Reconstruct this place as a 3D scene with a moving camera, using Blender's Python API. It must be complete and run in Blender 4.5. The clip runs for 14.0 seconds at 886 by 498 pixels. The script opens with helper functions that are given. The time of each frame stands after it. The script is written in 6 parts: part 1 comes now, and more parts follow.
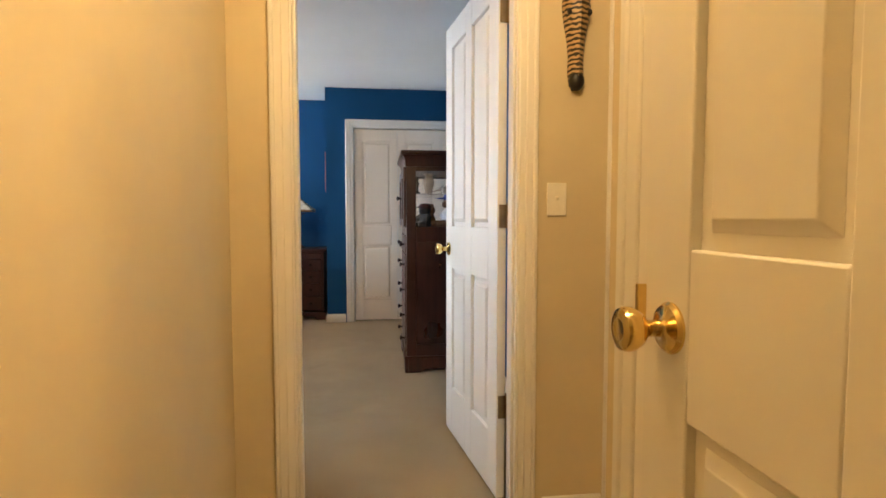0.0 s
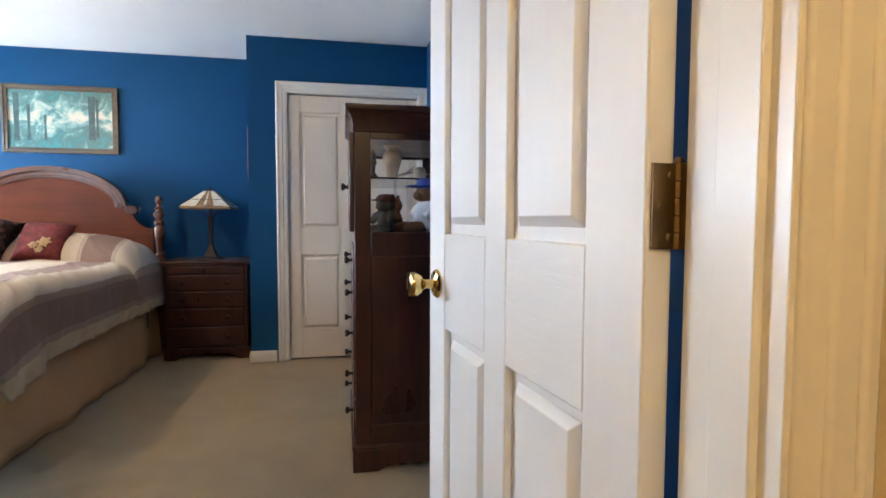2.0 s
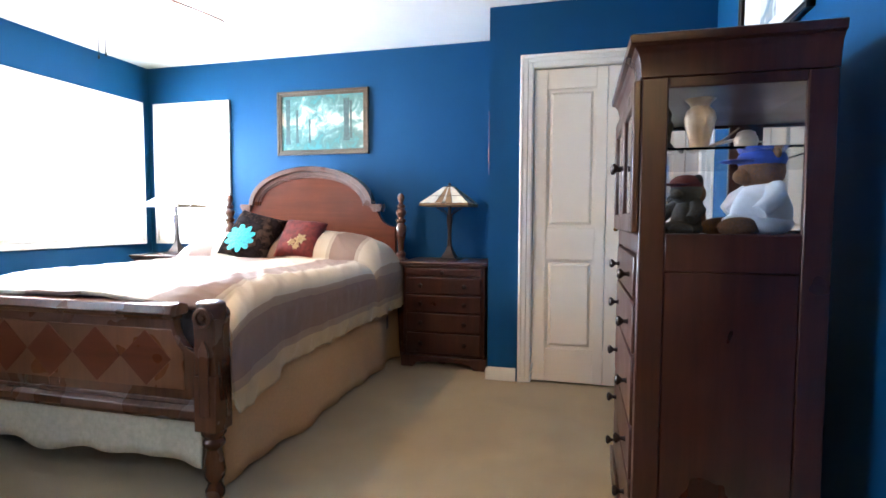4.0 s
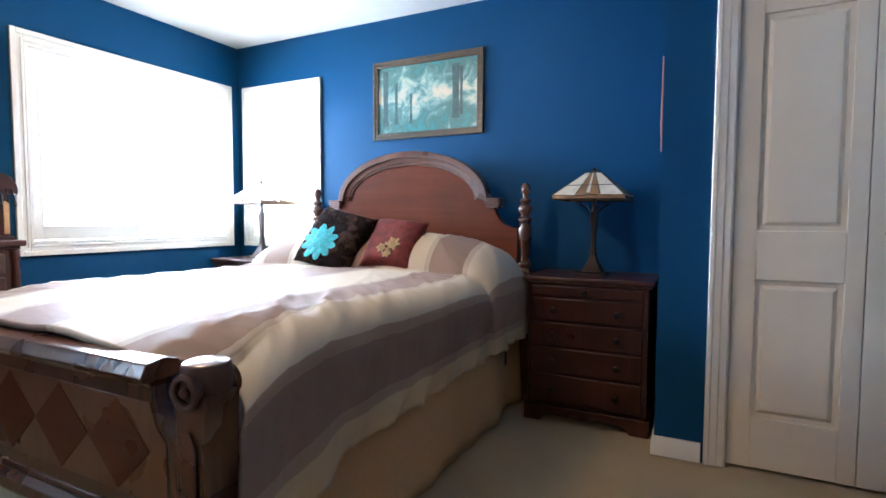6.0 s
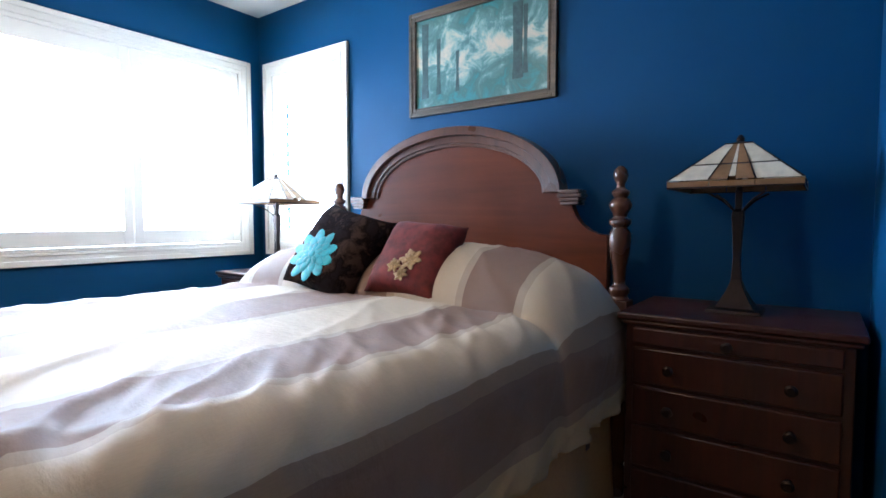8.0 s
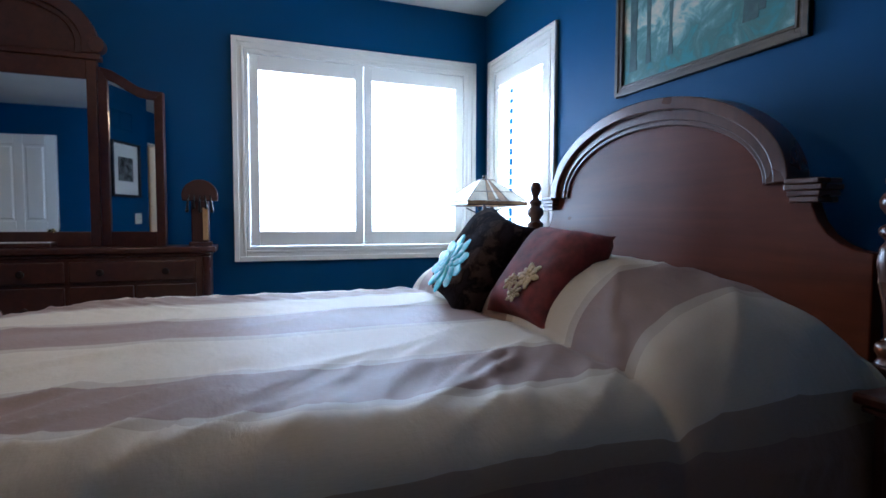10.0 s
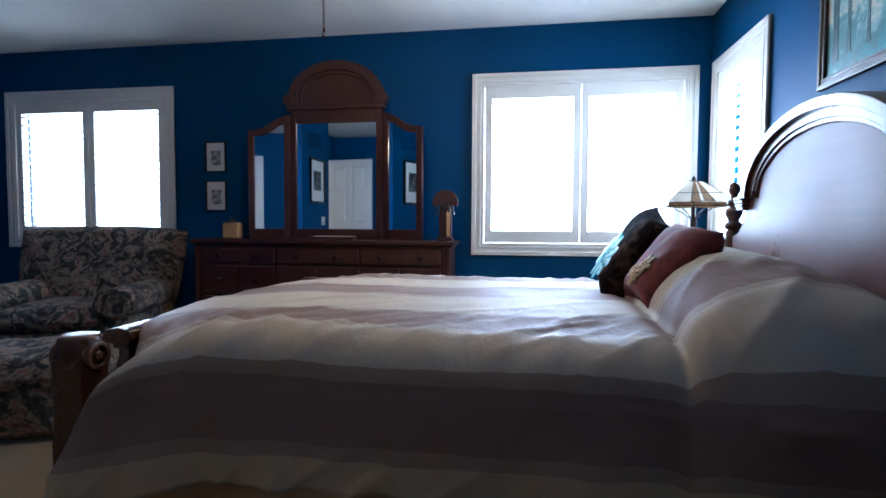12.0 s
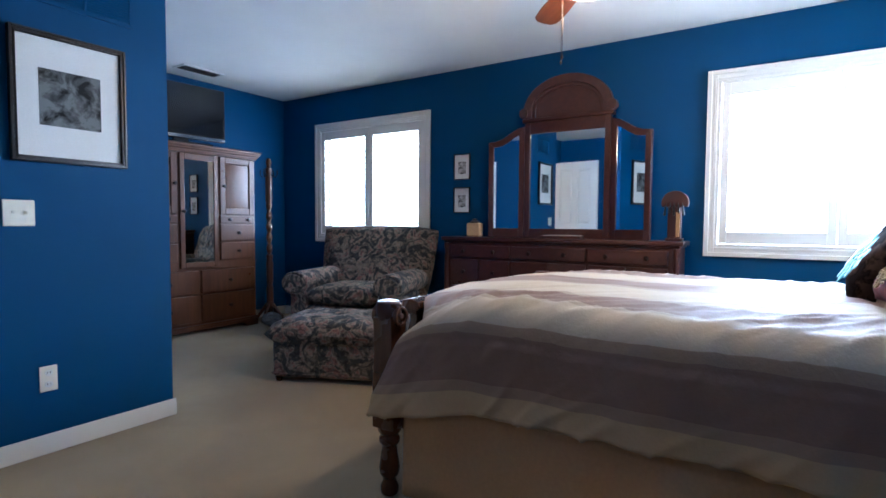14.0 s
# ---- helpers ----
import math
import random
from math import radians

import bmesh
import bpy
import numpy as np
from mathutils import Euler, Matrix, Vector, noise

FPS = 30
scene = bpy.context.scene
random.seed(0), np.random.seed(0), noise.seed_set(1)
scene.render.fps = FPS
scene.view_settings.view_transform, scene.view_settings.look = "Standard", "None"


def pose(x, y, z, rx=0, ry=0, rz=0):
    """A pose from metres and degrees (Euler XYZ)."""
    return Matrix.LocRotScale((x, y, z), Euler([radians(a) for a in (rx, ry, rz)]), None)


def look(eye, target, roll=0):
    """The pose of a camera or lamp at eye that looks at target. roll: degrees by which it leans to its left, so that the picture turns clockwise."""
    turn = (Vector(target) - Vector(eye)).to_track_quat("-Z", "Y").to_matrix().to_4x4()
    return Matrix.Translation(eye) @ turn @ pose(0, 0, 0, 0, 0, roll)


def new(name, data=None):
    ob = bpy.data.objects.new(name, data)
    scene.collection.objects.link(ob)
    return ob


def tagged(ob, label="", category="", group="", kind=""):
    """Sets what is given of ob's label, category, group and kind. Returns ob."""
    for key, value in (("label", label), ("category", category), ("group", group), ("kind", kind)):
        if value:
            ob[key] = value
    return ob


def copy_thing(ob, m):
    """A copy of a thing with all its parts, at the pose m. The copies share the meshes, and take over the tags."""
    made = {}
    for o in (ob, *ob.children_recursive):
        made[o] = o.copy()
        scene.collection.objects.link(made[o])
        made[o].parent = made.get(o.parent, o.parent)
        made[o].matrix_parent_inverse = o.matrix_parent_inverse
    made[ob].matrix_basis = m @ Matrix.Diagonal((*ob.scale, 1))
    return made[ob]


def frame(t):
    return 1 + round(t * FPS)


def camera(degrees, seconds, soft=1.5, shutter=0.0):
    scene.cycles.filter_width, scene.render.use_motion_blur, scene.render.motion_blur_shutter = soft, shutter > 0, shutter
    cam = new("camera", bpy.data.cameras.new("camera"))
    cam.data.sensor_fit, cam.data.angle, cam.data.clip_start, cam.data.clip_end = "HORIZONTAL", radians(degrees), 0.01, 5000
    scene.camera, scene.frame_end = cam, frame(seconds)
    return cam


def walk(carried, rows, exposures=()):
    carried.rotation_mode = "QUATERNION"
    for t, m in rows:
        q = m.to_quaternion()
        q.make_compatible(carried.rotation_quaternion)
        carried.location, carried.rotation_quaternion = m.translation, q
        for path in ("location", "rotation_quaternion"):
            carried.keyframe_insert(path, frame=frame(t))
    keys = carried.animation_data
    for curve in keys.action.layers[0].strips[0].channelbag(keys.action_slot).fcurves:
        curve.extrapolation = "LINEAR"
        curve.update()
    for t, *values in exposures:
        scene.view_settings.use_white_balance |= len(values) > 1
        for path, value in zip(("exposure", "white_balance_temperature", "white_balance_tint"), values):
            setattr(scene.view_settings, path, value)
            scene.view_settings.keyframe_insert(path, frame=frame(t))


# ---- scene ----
cam = camera(80.5, 14.0, soft=1.6)
EXPOSURES = [(0.0, 1.62, 6200, 10), (0.5, 1.78, 6350, 10), (1.0, 1.7, 6300, 10), (2.0, 1.55, 5750, 10), (3.0, 1.75, 5780, 10), (3.5, 1.98, 5750, 10), (4.2, 2.18, 5600, 10), (6.5, 1.2, 5430, 10), (7.2, 1.15, 5400, 10), (9.5, -0.12, 4880, 10), (10.5, -0.38, 4830, 10), (11.5, 0.0, 4830, 10), (12.5, 0.48, 4850, 10), (14.0, 1.1, 4950, 10)]
PATH = [
    (0.0, pose(-0.144, -0.022, 1.094, 86.66, 0.00, -6.79)),
    (0.1, pose(-0.150, 0.118, 1.096, 86.62, -0.01, -7.50)),
    (0.2, pose(-0.152, 0.252, 1.096, 86.62, -0.03, -8.40)),
    (0.3, pose(-0.141, 0.380, 1.098, 86.68, -0.05, -9.80)),
    (0.4, pose(-0.121, 0.492, 1.094, 86.74, -0.05, -11.15)),
    (0.5, pose(-0.109, 0.606, 1.088, 86.78, -0.08, -12.34)),
    (1.0, pose(-0.070, 1.029, 1.083, 86.83, -0.25, -13.20)),
    (1.5, pose(-0.049, 1.244, 1.086, 86.82, -0.28, -12.79)),
    (2.0, pose(-0.013, 1.415, 1.087, 86.83, -0.19, -10.79)),
    (2.5, pose(0.028, 1.587, 1.086, 86.74, -0.12, -3.93)),
    (3.0, pose(-0.018, 1.744, 1.081, 86.80, -0.17, 2.63)),
    (3.5, pose(-0.060, 1.913, 1.078, 86.75, -0.16, 8.90)),
    (4.0, pose(-0.126, 2.113, 1.071, 86.76, -0.22, 14.53)),
    (4.2, pose(-0.155, 2.194, 1.068, 86.80, -0.28, 16.61)),
    (6.5, pose(-0.612, 3.282, 1.062, 86.70, -0.20, 28.34)),
    (7.0, pose(-0.696, 3.521, 1.063, 86.75, -0.16, 30.08)),
    (7.2, pose(-0.734, 3.609, 1.064, 86.80, -0.12, 30.86)),
    (9.3, pose(-0.876, 4.476, 1.066, 86.82, -0.12, 56.56)),
    (9.5, pose(-0.848, 4.533, 1.074, 86.78, -0.18, 61.30)),
    (10.0, pose(-0.753, 4.638, 1.080, 86.90, -0.20, 69.28)),
    (10.5, pose(-0.645, 4.742, 1.078, 87.00, -0.16, 76.97)),
    (11.0, pose(-0.534, 4.848, 1.066, 87.13, -0.22, 85.16)),
    (11.5, pose(-0.400, 4.925, 1.062, 87.19, -0.24, 93.82)),
    (12.0, pose(-0.240, 4.972, 1.060, 87.25, -0.30, 99.09)),
    (12.5, pose(-0.125, 5.020, 1.054, 87.28, -0.42, 104.66)),
    (13.0, pose(-0.030, 5.052, 1.052, 87.22, -0.40, 112.16)),
    (13.5, pose(0.054, 5.055, 1.058, 87.10, -0.30, 118.96)),
    (14.0, pose(0.106, 5.052, 1.058, 87.17, -0.37, 123.05)),
]
walk(cam, PATH, EXPOSURES)

# ---------------------------------------------------------------- world and light
world = bpy.data.worlds.new("world")
scene.world = world
world.use_nodes = True
wn = world.node_tree.nodes
sky = wn.new("ShaderNodeTexSky")
sky.sky_type, sky.sun_disc = "NISHITA", False
sky.sun_elevation, sky.sun_rotation = radians(48), radians(20)
wn["Background"].inputs["Strength"].default_value = 0.12
world.node_tree.links.new(sky.outputs["Color"], wn["Background"].inputs["Color"])
sun = new("sun", bpy.data.lights.new("sun", "SUN"))
sun.data.energy, sun.data.angle, sun.data.color = 1.2, radians(12), (1.0, 0.95, 0.88)
sun.matrix_world = look((2, 10, 12), (0, 0, 0))


def area(name, m, w, h, power, color):
    lamp = new(name, bpy.data.lights.new(name, "AREA"))
    lamp.data.shape, lamp.data.size, lamp.data.size_y = "RECTANGLE", w, h
    lamp.data.energy, lamp.data.color = power, color
    lamp.matrix_world = m
    return lamp


DAY = (0.86, 0.94, 1.0)
WEST_X, NORTH_Y, CEIL = -3.989, 6.167, 2.44
area("daylight_west_south", look((WEST_X - 0.125, 1.482, 1.48), (0, 1.482, 1.48)), 1.38, 1.12, 14, DAY)
area("daylight_west_north", look((WEST_X - 0.125, 5.333, 1.48), (0, 5.333, 1.48)), 1.36, 1.12, 60, DAY)
area("daylight_north", look((-3.52, NORTH_Y + 0.125, 1.48), (-3.52, 0, 1.48)), 0.66, 1.12, 26, DAY)

# the open sky above, seen through each window, falls steeply
for name, eye, goal, wide, power in (("skylight_west_south", (WEST_X - 0.62, 1.482, 2.02), (WEST_X + 0.9, 1.482, 0.9), 1.6, 22),
                                     ("skylight_west_north", (WEST_X - 0.62, 5.333, 2.02), (WEST_X + 0.9, 5.333, 0.9), 1.6, 42),
                                     ("skylight_north", (-3.52, NORTH_Y + 0.62, 2.02), (-3.52, NORTH_Y - 0.9, 0.9), 0.8, 14)):
    area(name, look(eye, goal), wide, 1.0, power, DAY).data.spread = radians(120)


def bulb(name, place, power, color, radius=0.05):
    lamp = new(name, bpy.data.lights.new(name, "POINT"))
    lamp.data.energy, lamp.data.color, lamp.data.shadow_soft_size = power, color, radius
    lamp.location = place
    return lamp


WARM = (1.0, 0.66, 0.30)
bulb("hall_bulb", (0.10, 0.62, 2.28), 11, WARM, 0.09)
bulb("bath_bulb", (1.98, 2.47, 2.08), 22, (1.0, 0.60, 0.23), 0.06)
bulb("fan_bulb", (-2.36, 4.25, 2.09), 19, (1.0, 0.62, 0.30), 0.08)

# ---------------------------------------------------------------- materials
MATS = {}


def nodes_of(name):
    m = bpy.data.materials.new(name)
    m.use_nodes = True
    t = m.node_tree
    return m, t, t.nodes["Principled BSDF"]


def add(t, kind, **values):
    n = t.nodes.new(kind)
    for k, v in values.items():
        n.inputs[k].default_value = v
    return n


def coords(t, scale=(1, 1, 1), world_space=False, rot=(0, 0, 0)):
    c = t.nodes.new("ShaderNodeTexCoord")
    mp = t.nodes.new("ShaderNodeMapping")
    mp.inputs["Scale"].default_value = scale
    mp.inputs["Rotation"].default_value = rot
    t.links.new(c.outputs["Object"], mp.inputs["Vector"])
    return mp.outputs["Vector"]


def ramp(t, fac, stops, constant=False):
    r = t.nodes.new("ShaderNodeValToRGB")
    r.color_ramp.interpolation = "CONSTANT" if constant else "LINEAR"
    e = r.color_ramp.elements
    while len(e) < len(stops):
        e.new(0.5)
    for el, (p, c) in zip(e, stops):
        el.position, el.color = p, (*c, 1)
    t.links.new(fac, r.inputs["Fac"])
    return r.outputs["Color"]


def noise_of(t, vec, scale, detail=4, rough=0.55, distortion=0.0):
    n = add(t, "ShaderNodeTexNoise", Scale=scale, Detail=detail, Roughness=rough, Distortion=distortion)
    t.links.new(vec, n.inputs["Vector"])
    return n.outputs["Fac"]


def bump(t, b, height, strength, distance=0.01):
    n = add(t, "ShaderNodeBump", Strength=strength, Distance=distance)
    t.links.new(height, n.inputs["Height"])
    t.links.new(n.outputs["Normal"], b.inputs["Normal"])


def mixed(c, k):
    return tuple(min(1, v * k) for v in c)


def paint(name, color, rough=0.55, grain=260, relief=0.12, spread=0.06, gloss=0.4):
    """Rolled wall paint or brushed enamel: fine stipple and faint unevenness."""
    m, t, b = nodes_of(name)
    v = coords(t)
    big = noise_of(t, v, 1.7, 5, 0.6)
    t.links.new(ramp(t, big, [(0.3, mixed(color, 1 - spread)), (0.7, mixed(color, 1 + spread))]), b.inputs["Base Color"])
    b.inputs["Roughness"].default_value = rough
    b.inputs["Specular IOR Level"].default_value = gloss
    fine = noise_of(t, v, grain, 3, 0.6)
    bump(t, b, fine, relief, 0.002)
    return m


def wood(name, dark, light, rough=0.28, axis="z", scale=1.0, coat=0.3, relief=0.08):
    m, t, b = nodes_of(name)
    s = {"x": (1.2, 14, 14), "y": (14, 1.2, 14), "z": (14, 14, 1.2)}[axis]
    v = coords(t, tuple(k * scale for k in s))
    g = noise_of(t, v, 2.2, 8, 0.62, 0.6)
    v2 = coords(t, (2, 2, 2))
    cloud = noise_of(t, v2, 1.5, 3)
    mix = t.nodes.new("ShaderNodeMath")
    mix.operation = "MULTIPLY_ADD"
    mix.inputs[1].default_value = 0.6
    t.links.new(g, mix.inputs[0])
    half = t.nodes.new("ShaderNodeMath")
    half.operation = "MULTIPLY"
    half.inputs[1].default_value = 0.4
    t.links.new(cloud, half.inputs[0])
    t.links.new(half.outputs[0], mix.inputs[2])
    t.links.new(ramp(t, mix.outputs[0], [(0.34, dark), (0.66, light)]), b.inputs["Base Color"])
    t.links.new(ramp(t, cloud, [(0.3, (rough * 0.8,) * 3), (0.7, (rough * 1.3,) * 3)]), b.inputs["Roughness"])
    b.inputs["Coat Weight"].default_value = coat
    b.inputs["Coat Roughness"].default_value = 0.18
    bump(t, b, g, relief, 0.002)
    return m


def metal(name, color, rough):
    m, t, b = nodes_of(name)
    b.inputs["Metallic"].default_value = 1
    v = coords(t)
    n = noise_of(t, v, 40, 3)
    t.links.new(ramp(t, n, [(0.3, mixed(color, 0.85)), (0.7, color)]), b.inputs["Base Color"])
    b.inputs["Roughness"].default_value = rough
    return m


def plain(name, color, rough=0.5, scale=60, spread=0.12, relief=0.1):
    m, t, b = nodes_of(name)
    v = coords(t)
    n = noise_of(t, v, scale, 4)
    t.links.new(ramp(t, n, [(0.3, mixed(color, 1 - spread)), (0.7, mixed(color, 1 + spread))]), b.inputs["Base Color"])
    b.inputs["Roughness"].default_value = rough
    bump(t, b, n, relief, 0.002)
    return m


def carpet_material():
    m, t, b = nodes_of("carpet")
    v = coords(t)
    tuft = noise_of(t, v, 210, 5, 0.7)
    worn = noise_of(t, v, 2.3, 4, 0.6, 0.8)
    c1 = ramp(t, tuft, [(0.3, (0.255, 0.187, 0.093)), (0.7, (0.51, 0.382, 0.200))])
    c2 = ramp(t, worn, [(0.3, (0.78, 0.79, 0.80)), (0.7, (1.0, 1.0, 1.0))])
    mx = t.nodes.new("ShaderNodeMix")
    mx.data_type, mx.blend_type = "RGBA", "MULTIPLY"
    mx.inputs["Factor"].default_value = 1
    t.links.new(c1, mx.inputs["A"])
    t.links.new(c2, mx.inputs["B"])
    t.links.new(mx.outputs["Result"], b.inputs["Base Color"])
    b.inputs["Roughness"].default_value = 0.95
    b.inputs["Sheen Weight"].default_value = 0.25
    bump(t, b, tuft, 0.9, 0.006)
    return m


def floral_material():
    m, t, b = nodes_of("floral_fabric")
    v = coords(t)
    n1 = noise_of(t, v, 9, 4, 0.55, 1.8)
    n2 = noise_of(t, v, 15, 3, 0.5, 2.4)
    a = ramp(t, n1, [(0.0, (0.022, 0.026, 0.034)), (0.44, (0.045, 0.048, 0.048)), (0.49, (0.17, 0.14, 0.10)), (0.55, (0.29, 0.24, 0.18)), (0.62, (0.27, 0.125, 0.095)), (0.72, (0.075, 0.10, 0.085))])
    c = ramp(t, n2, [(0.40, (0.32, 0.32, 0.34)), (0.55, (1, 1, 1)), (0.7, (0.76, 0.66, 0.56))])
    mx = t.nodes.new("ShaderNodeMix")
    mx.data_type, mx.blend_type = "RGBA", "MULTIPLY"
    mx.inputs["Factor"].default_value = 0.85
    t.links.new(a, mx.inputs["A"])
    t.links.new(c, mx.inputs["B"])
    t.links.new(mx.outputs["Result"], b.inputs["Base Color"])
    b.inputs["Roughness"].default_value = 0.85
    bump(t, b, noise_of(t, v, 400, 3), 0.3, 0.002)
    return m


def stripe_material():
    """Woven satin stripes that run along the bed, set out across it by the UV map."""
    m, t, b = nodes_of("striped_satin")
    uv = t.nodes.new("ShaderNodeUVMap")
    sep = t.nodes.new("ShaderNodeSeparateXYZ")
    t.links.new(uv.outputs["UV"], sep.inputs[0])
    pale, cream, brown = (0.55, 0.475, 0.36), (0.43, 0.355, 0.27), (0.245, 0.165, 0.128)
    taupe, gold = (0.33, 0.245, 0.175), (0.49, 0.37, 0.22)
    stops = [(0.0, gold), (0.036, taupe), (0.052, brown), (0.122, taupe), (0.138, pale), (0.200, cream), (0.214, brown), (0.293, cream), (0.307, pale),
             (0.420, cream), (0.434, brown), (0.566, cream), (0.580, pale), (0.693, cream), (0.707, brown), (0.786, cream), (0.80, pale), (0.862, taupe), (0.878, brown), (0.948, taupe), (0.964, gold)]
    base = ramp(t, sep.outputs["X"], stops, True)
    v = coords(t, (90, 6, 90))
    weave = noise_of(t, v, 8, 4, 0.6)
    mx = t.nodes.new("ShaderNodeMix")
    mx.data_type, mx.blend_type = "RGBA", "MULTIPLY"
    mx.inputs["Factor"].default_value = 0.35
    t.links.new(base, mx.inputs["A"])
    t.links.new(ramp(t, weave, [(0.3, (0.7, 0.7, 0.7)), (0.7, (1, 1, 1))]), mx.inputs["B"])
    t.links.new(mx.outputs["Result"], b.inputs["Base Color"])
    b.inputs["Roughness"].default_value = 0.58
    b.inputs["Specular IOR Level"].default_value = 0.22
    b.inputs["Sheen Weight"].default_value = 0.04
    bump(t, b, noise_of(t, coords(t, (1.0, 1.5, 1.0)), 5.5, 6, 0.58, 0.15), 0.38, 0.02)
    return m


def granite_material():
    m, t, b = nodes_of("granite")
    v = coords(t)
    n = noise_of(t, v, 60, 6, 0.7)
    t.links.new(ramp(t, n, [(0.35, (0.06, 0.05, 0.04)), (0.5, (0.42, 0.34, 0.25)), (0.62, (0.62, 0.55, 0.45))]), b.inputs["Base Color"])
    b.inputs["Roughness"].default_value = 0.15
    return m


def glass_material(name, color=(1, 1, 1), rough=0.0):
    m, t, b = nodes_of(name)
    b.inputs["Base Color"].default_value = (*color, 1)
    b.inputs["Transmission Weight"].default_value = 1
    b.inputs["Roughness"].default_value = rough
    b.inputs["IOR"].default_value = 1.45
    return m


def mirror_material():
    m, t, b = nodes_of("mirror_glass")
    b.inputs["Base Color"].default_value = (0.86, 0.9, 0.9, 1)
    b.inputs["Metallic"].default_value = 1
    b.inputs["Roughness"].default_value = 0.02
    return m


def glow_material(name, color, strength):
    m, t, b = nodes_of(name)
    b.inputs["Base Color"].default_value = (*color, 1)
    b.inputs["Emission Color"].default_value = (*color, 1)
    b.inputs["Emission Strength"].default_value = strength
    return m


def zebra_material():
    m, t, b = nodes_of("zebra_paint")
    v = coords(t, (1, 1, 1))
    w = t.nodes.new("ShaderNodeTexWave")
    w.bands_direction = "Z"
    w.inputs["Scale"].default_value = 19
    w.inputs["Distortion"].default_value = 3
    w.inputs["Detail"].default_value = 1.5
    w.inputs["Detail Scale"].default_value = 3
    t.links.new(v, w.inputs["Vector"])
    t.links.new(ramp(t, w.outputs["Fac"], [(0.0, (0.016, 0.010, 0.006)), (0.5, (0.5, 0.33, 0.15))], True), b.inputs["Base Color"])
    b.inputs["Roughness"].default_value = 0.4
    return m


def landscape_material():
    """A painted woodland: pale glowing sky, teal foliage and tall dark trunks."""
    m, t, b = nodes_of("painted_landscape")
    v = coords(t)
    leaves = noise_of(t, v, 9, 6, 0.65, 0.6)
    sep = t.nodes.new("ShaderNodeSeparateXYZ")
    t.links.new(v, sep.inputs[0])
    off = t.nodes.new("ShaderNodeMath")
    off.operation = "SUBTRACT"
    off.inputs[1].default_value = 0.29
    t.links.new(sep.outputs["Z"], off.inputs[0])
    ab = t.nodes.new("ShaderNodeMath")
    ab.operation = "ABSOLUTE"
    t.links.new(off.outputs[0], ab.inputs[0])
    bands = t.nodes.new("ShaderNodeMath")
    bands.operation = "MULTIPLY_ADD"
    bands.inputs[1].default_value = -1.0
    t.links.new(ab.outputs[0], bands.inputs[0])
    t.links.new(leaves, bands.inputs[2])
    c = ramp(t, bands.outputs[0], [(0.20, (0.05, 0.22, 0.23)), (0.30, (0.06, 0.15, 0.14)), (0.40, (0.10, 0.22, 0.21)), (0.46, (0.22, 0.36, 0.34)), (0.53, (0.46, 0.46, 0.37)), (0.62, (0.58, 0.50, 0.38))])
    t.links.new(c, b.inputs["Base Color"])
    b.inputs["Roughness"].default_value = 0.35
    b.inputs["Coat Weight"].default_value = 0.15
    bump(t, b, noise_of(t, v, 120, 3), 0.15, 0.002)
    return m


def sketch_material(name, paper, ink, scale=22):
    m, t, b = nodes_of(name)
    v = coords(t)
    n = noise_of(t, v, scale, 5, 0.6, 0.4)
    t.links.new(ramp(t, n, [(0.40, ink), (0.5, mixed(paper, 0.5)), (0.58, paper)]), b.inputs["Base Color"])
    b.inputs["Roughness"].default_value = 0.6
    b.inputs["Specular IOR Level"].default_value = 0.2
    return m


CREAM = paint("cream_wall_paint", (0.66, 0.56, 0.36), 0.6)
BLUE = paint("blue_wall_paint", (0.005, 0.061, 0.165), 0.6, 300, 0.16, 0.05, 0.16)
BROWN = paint("brown_wall_paint", (0.17, 0.115, 0.055), 0.6)
CEILING = paint("ceiling_paint", (0.80, 0.80, 0.78), 0.8, 180, 0.25, 0.03)
TRIM = paint("trim_enamel", (0.80, 0.77, 0.70), 0.32, 40, 0.05, 0.03)
DOORWHITE = wood("door_enamel", (0.775, 0.775, 0.77), (0.80, 0.80, 0.795), 0.42, "z", 2.0, 0.0, 0.22)
DOORRAIL = wood("door_rail_enamel", (0.775, 0.775, 0.77), (0.80, 0.80, 0.795), 0.42, "x", 3.0, 0.0, 0.40)
CLOSETPAINT = paint("closet_enamel", (0.82, 0.74, 0.62), 0.35, 40, 0.05, 0.03)
CARPET = carpet_material()
MAHOGANY = wood("dark_mahogany", (0.020, 0.0050, 0.0032), (0.062, 0.0155, 0.0085), 0.32, "z", 1.0, 0.1)
CHERRY = wood("cherry_veneer", (0.066, 0.015, 0.006), (0.125, 0.031, 0.011), 0.33, "x", 0.45, 0.02)
CHERRY.node_tree.nodes["Principled BSDF"].inputs["Specular IOR Level"].default_value = 0.16
WALNUT = wood("bed_walnut", (0.045, 0.016, 0.008), (0.11, 0.04, 0.018), 0.26)
INLAY = wood("inlay_veneer", (0.10, 0.036, 0.014), (0.165, 0.064, 0.024), 0.3, "z")
OAK = wood("armoire_wood", (0.060, 0.020, 0.008), (0.12, 0.042, 0.016), 0.34, "z", 1.0, 0.06)
DRESSERWOOD = wood("dresser_wood", (0.032, 0.008, 0.005), (0.075, 0.020, 0.011), 0.32, "y", 1.0, 0.12)
REDWOOD = wood("red_wood", (0.030, 0.006, 0.0035), (0.06, 0.013, 0.007), 0.45, "z", 1.0, 0.05)
BRASS = metal("polished_brass", (0.83, 0.62, 0.24), 0.14)
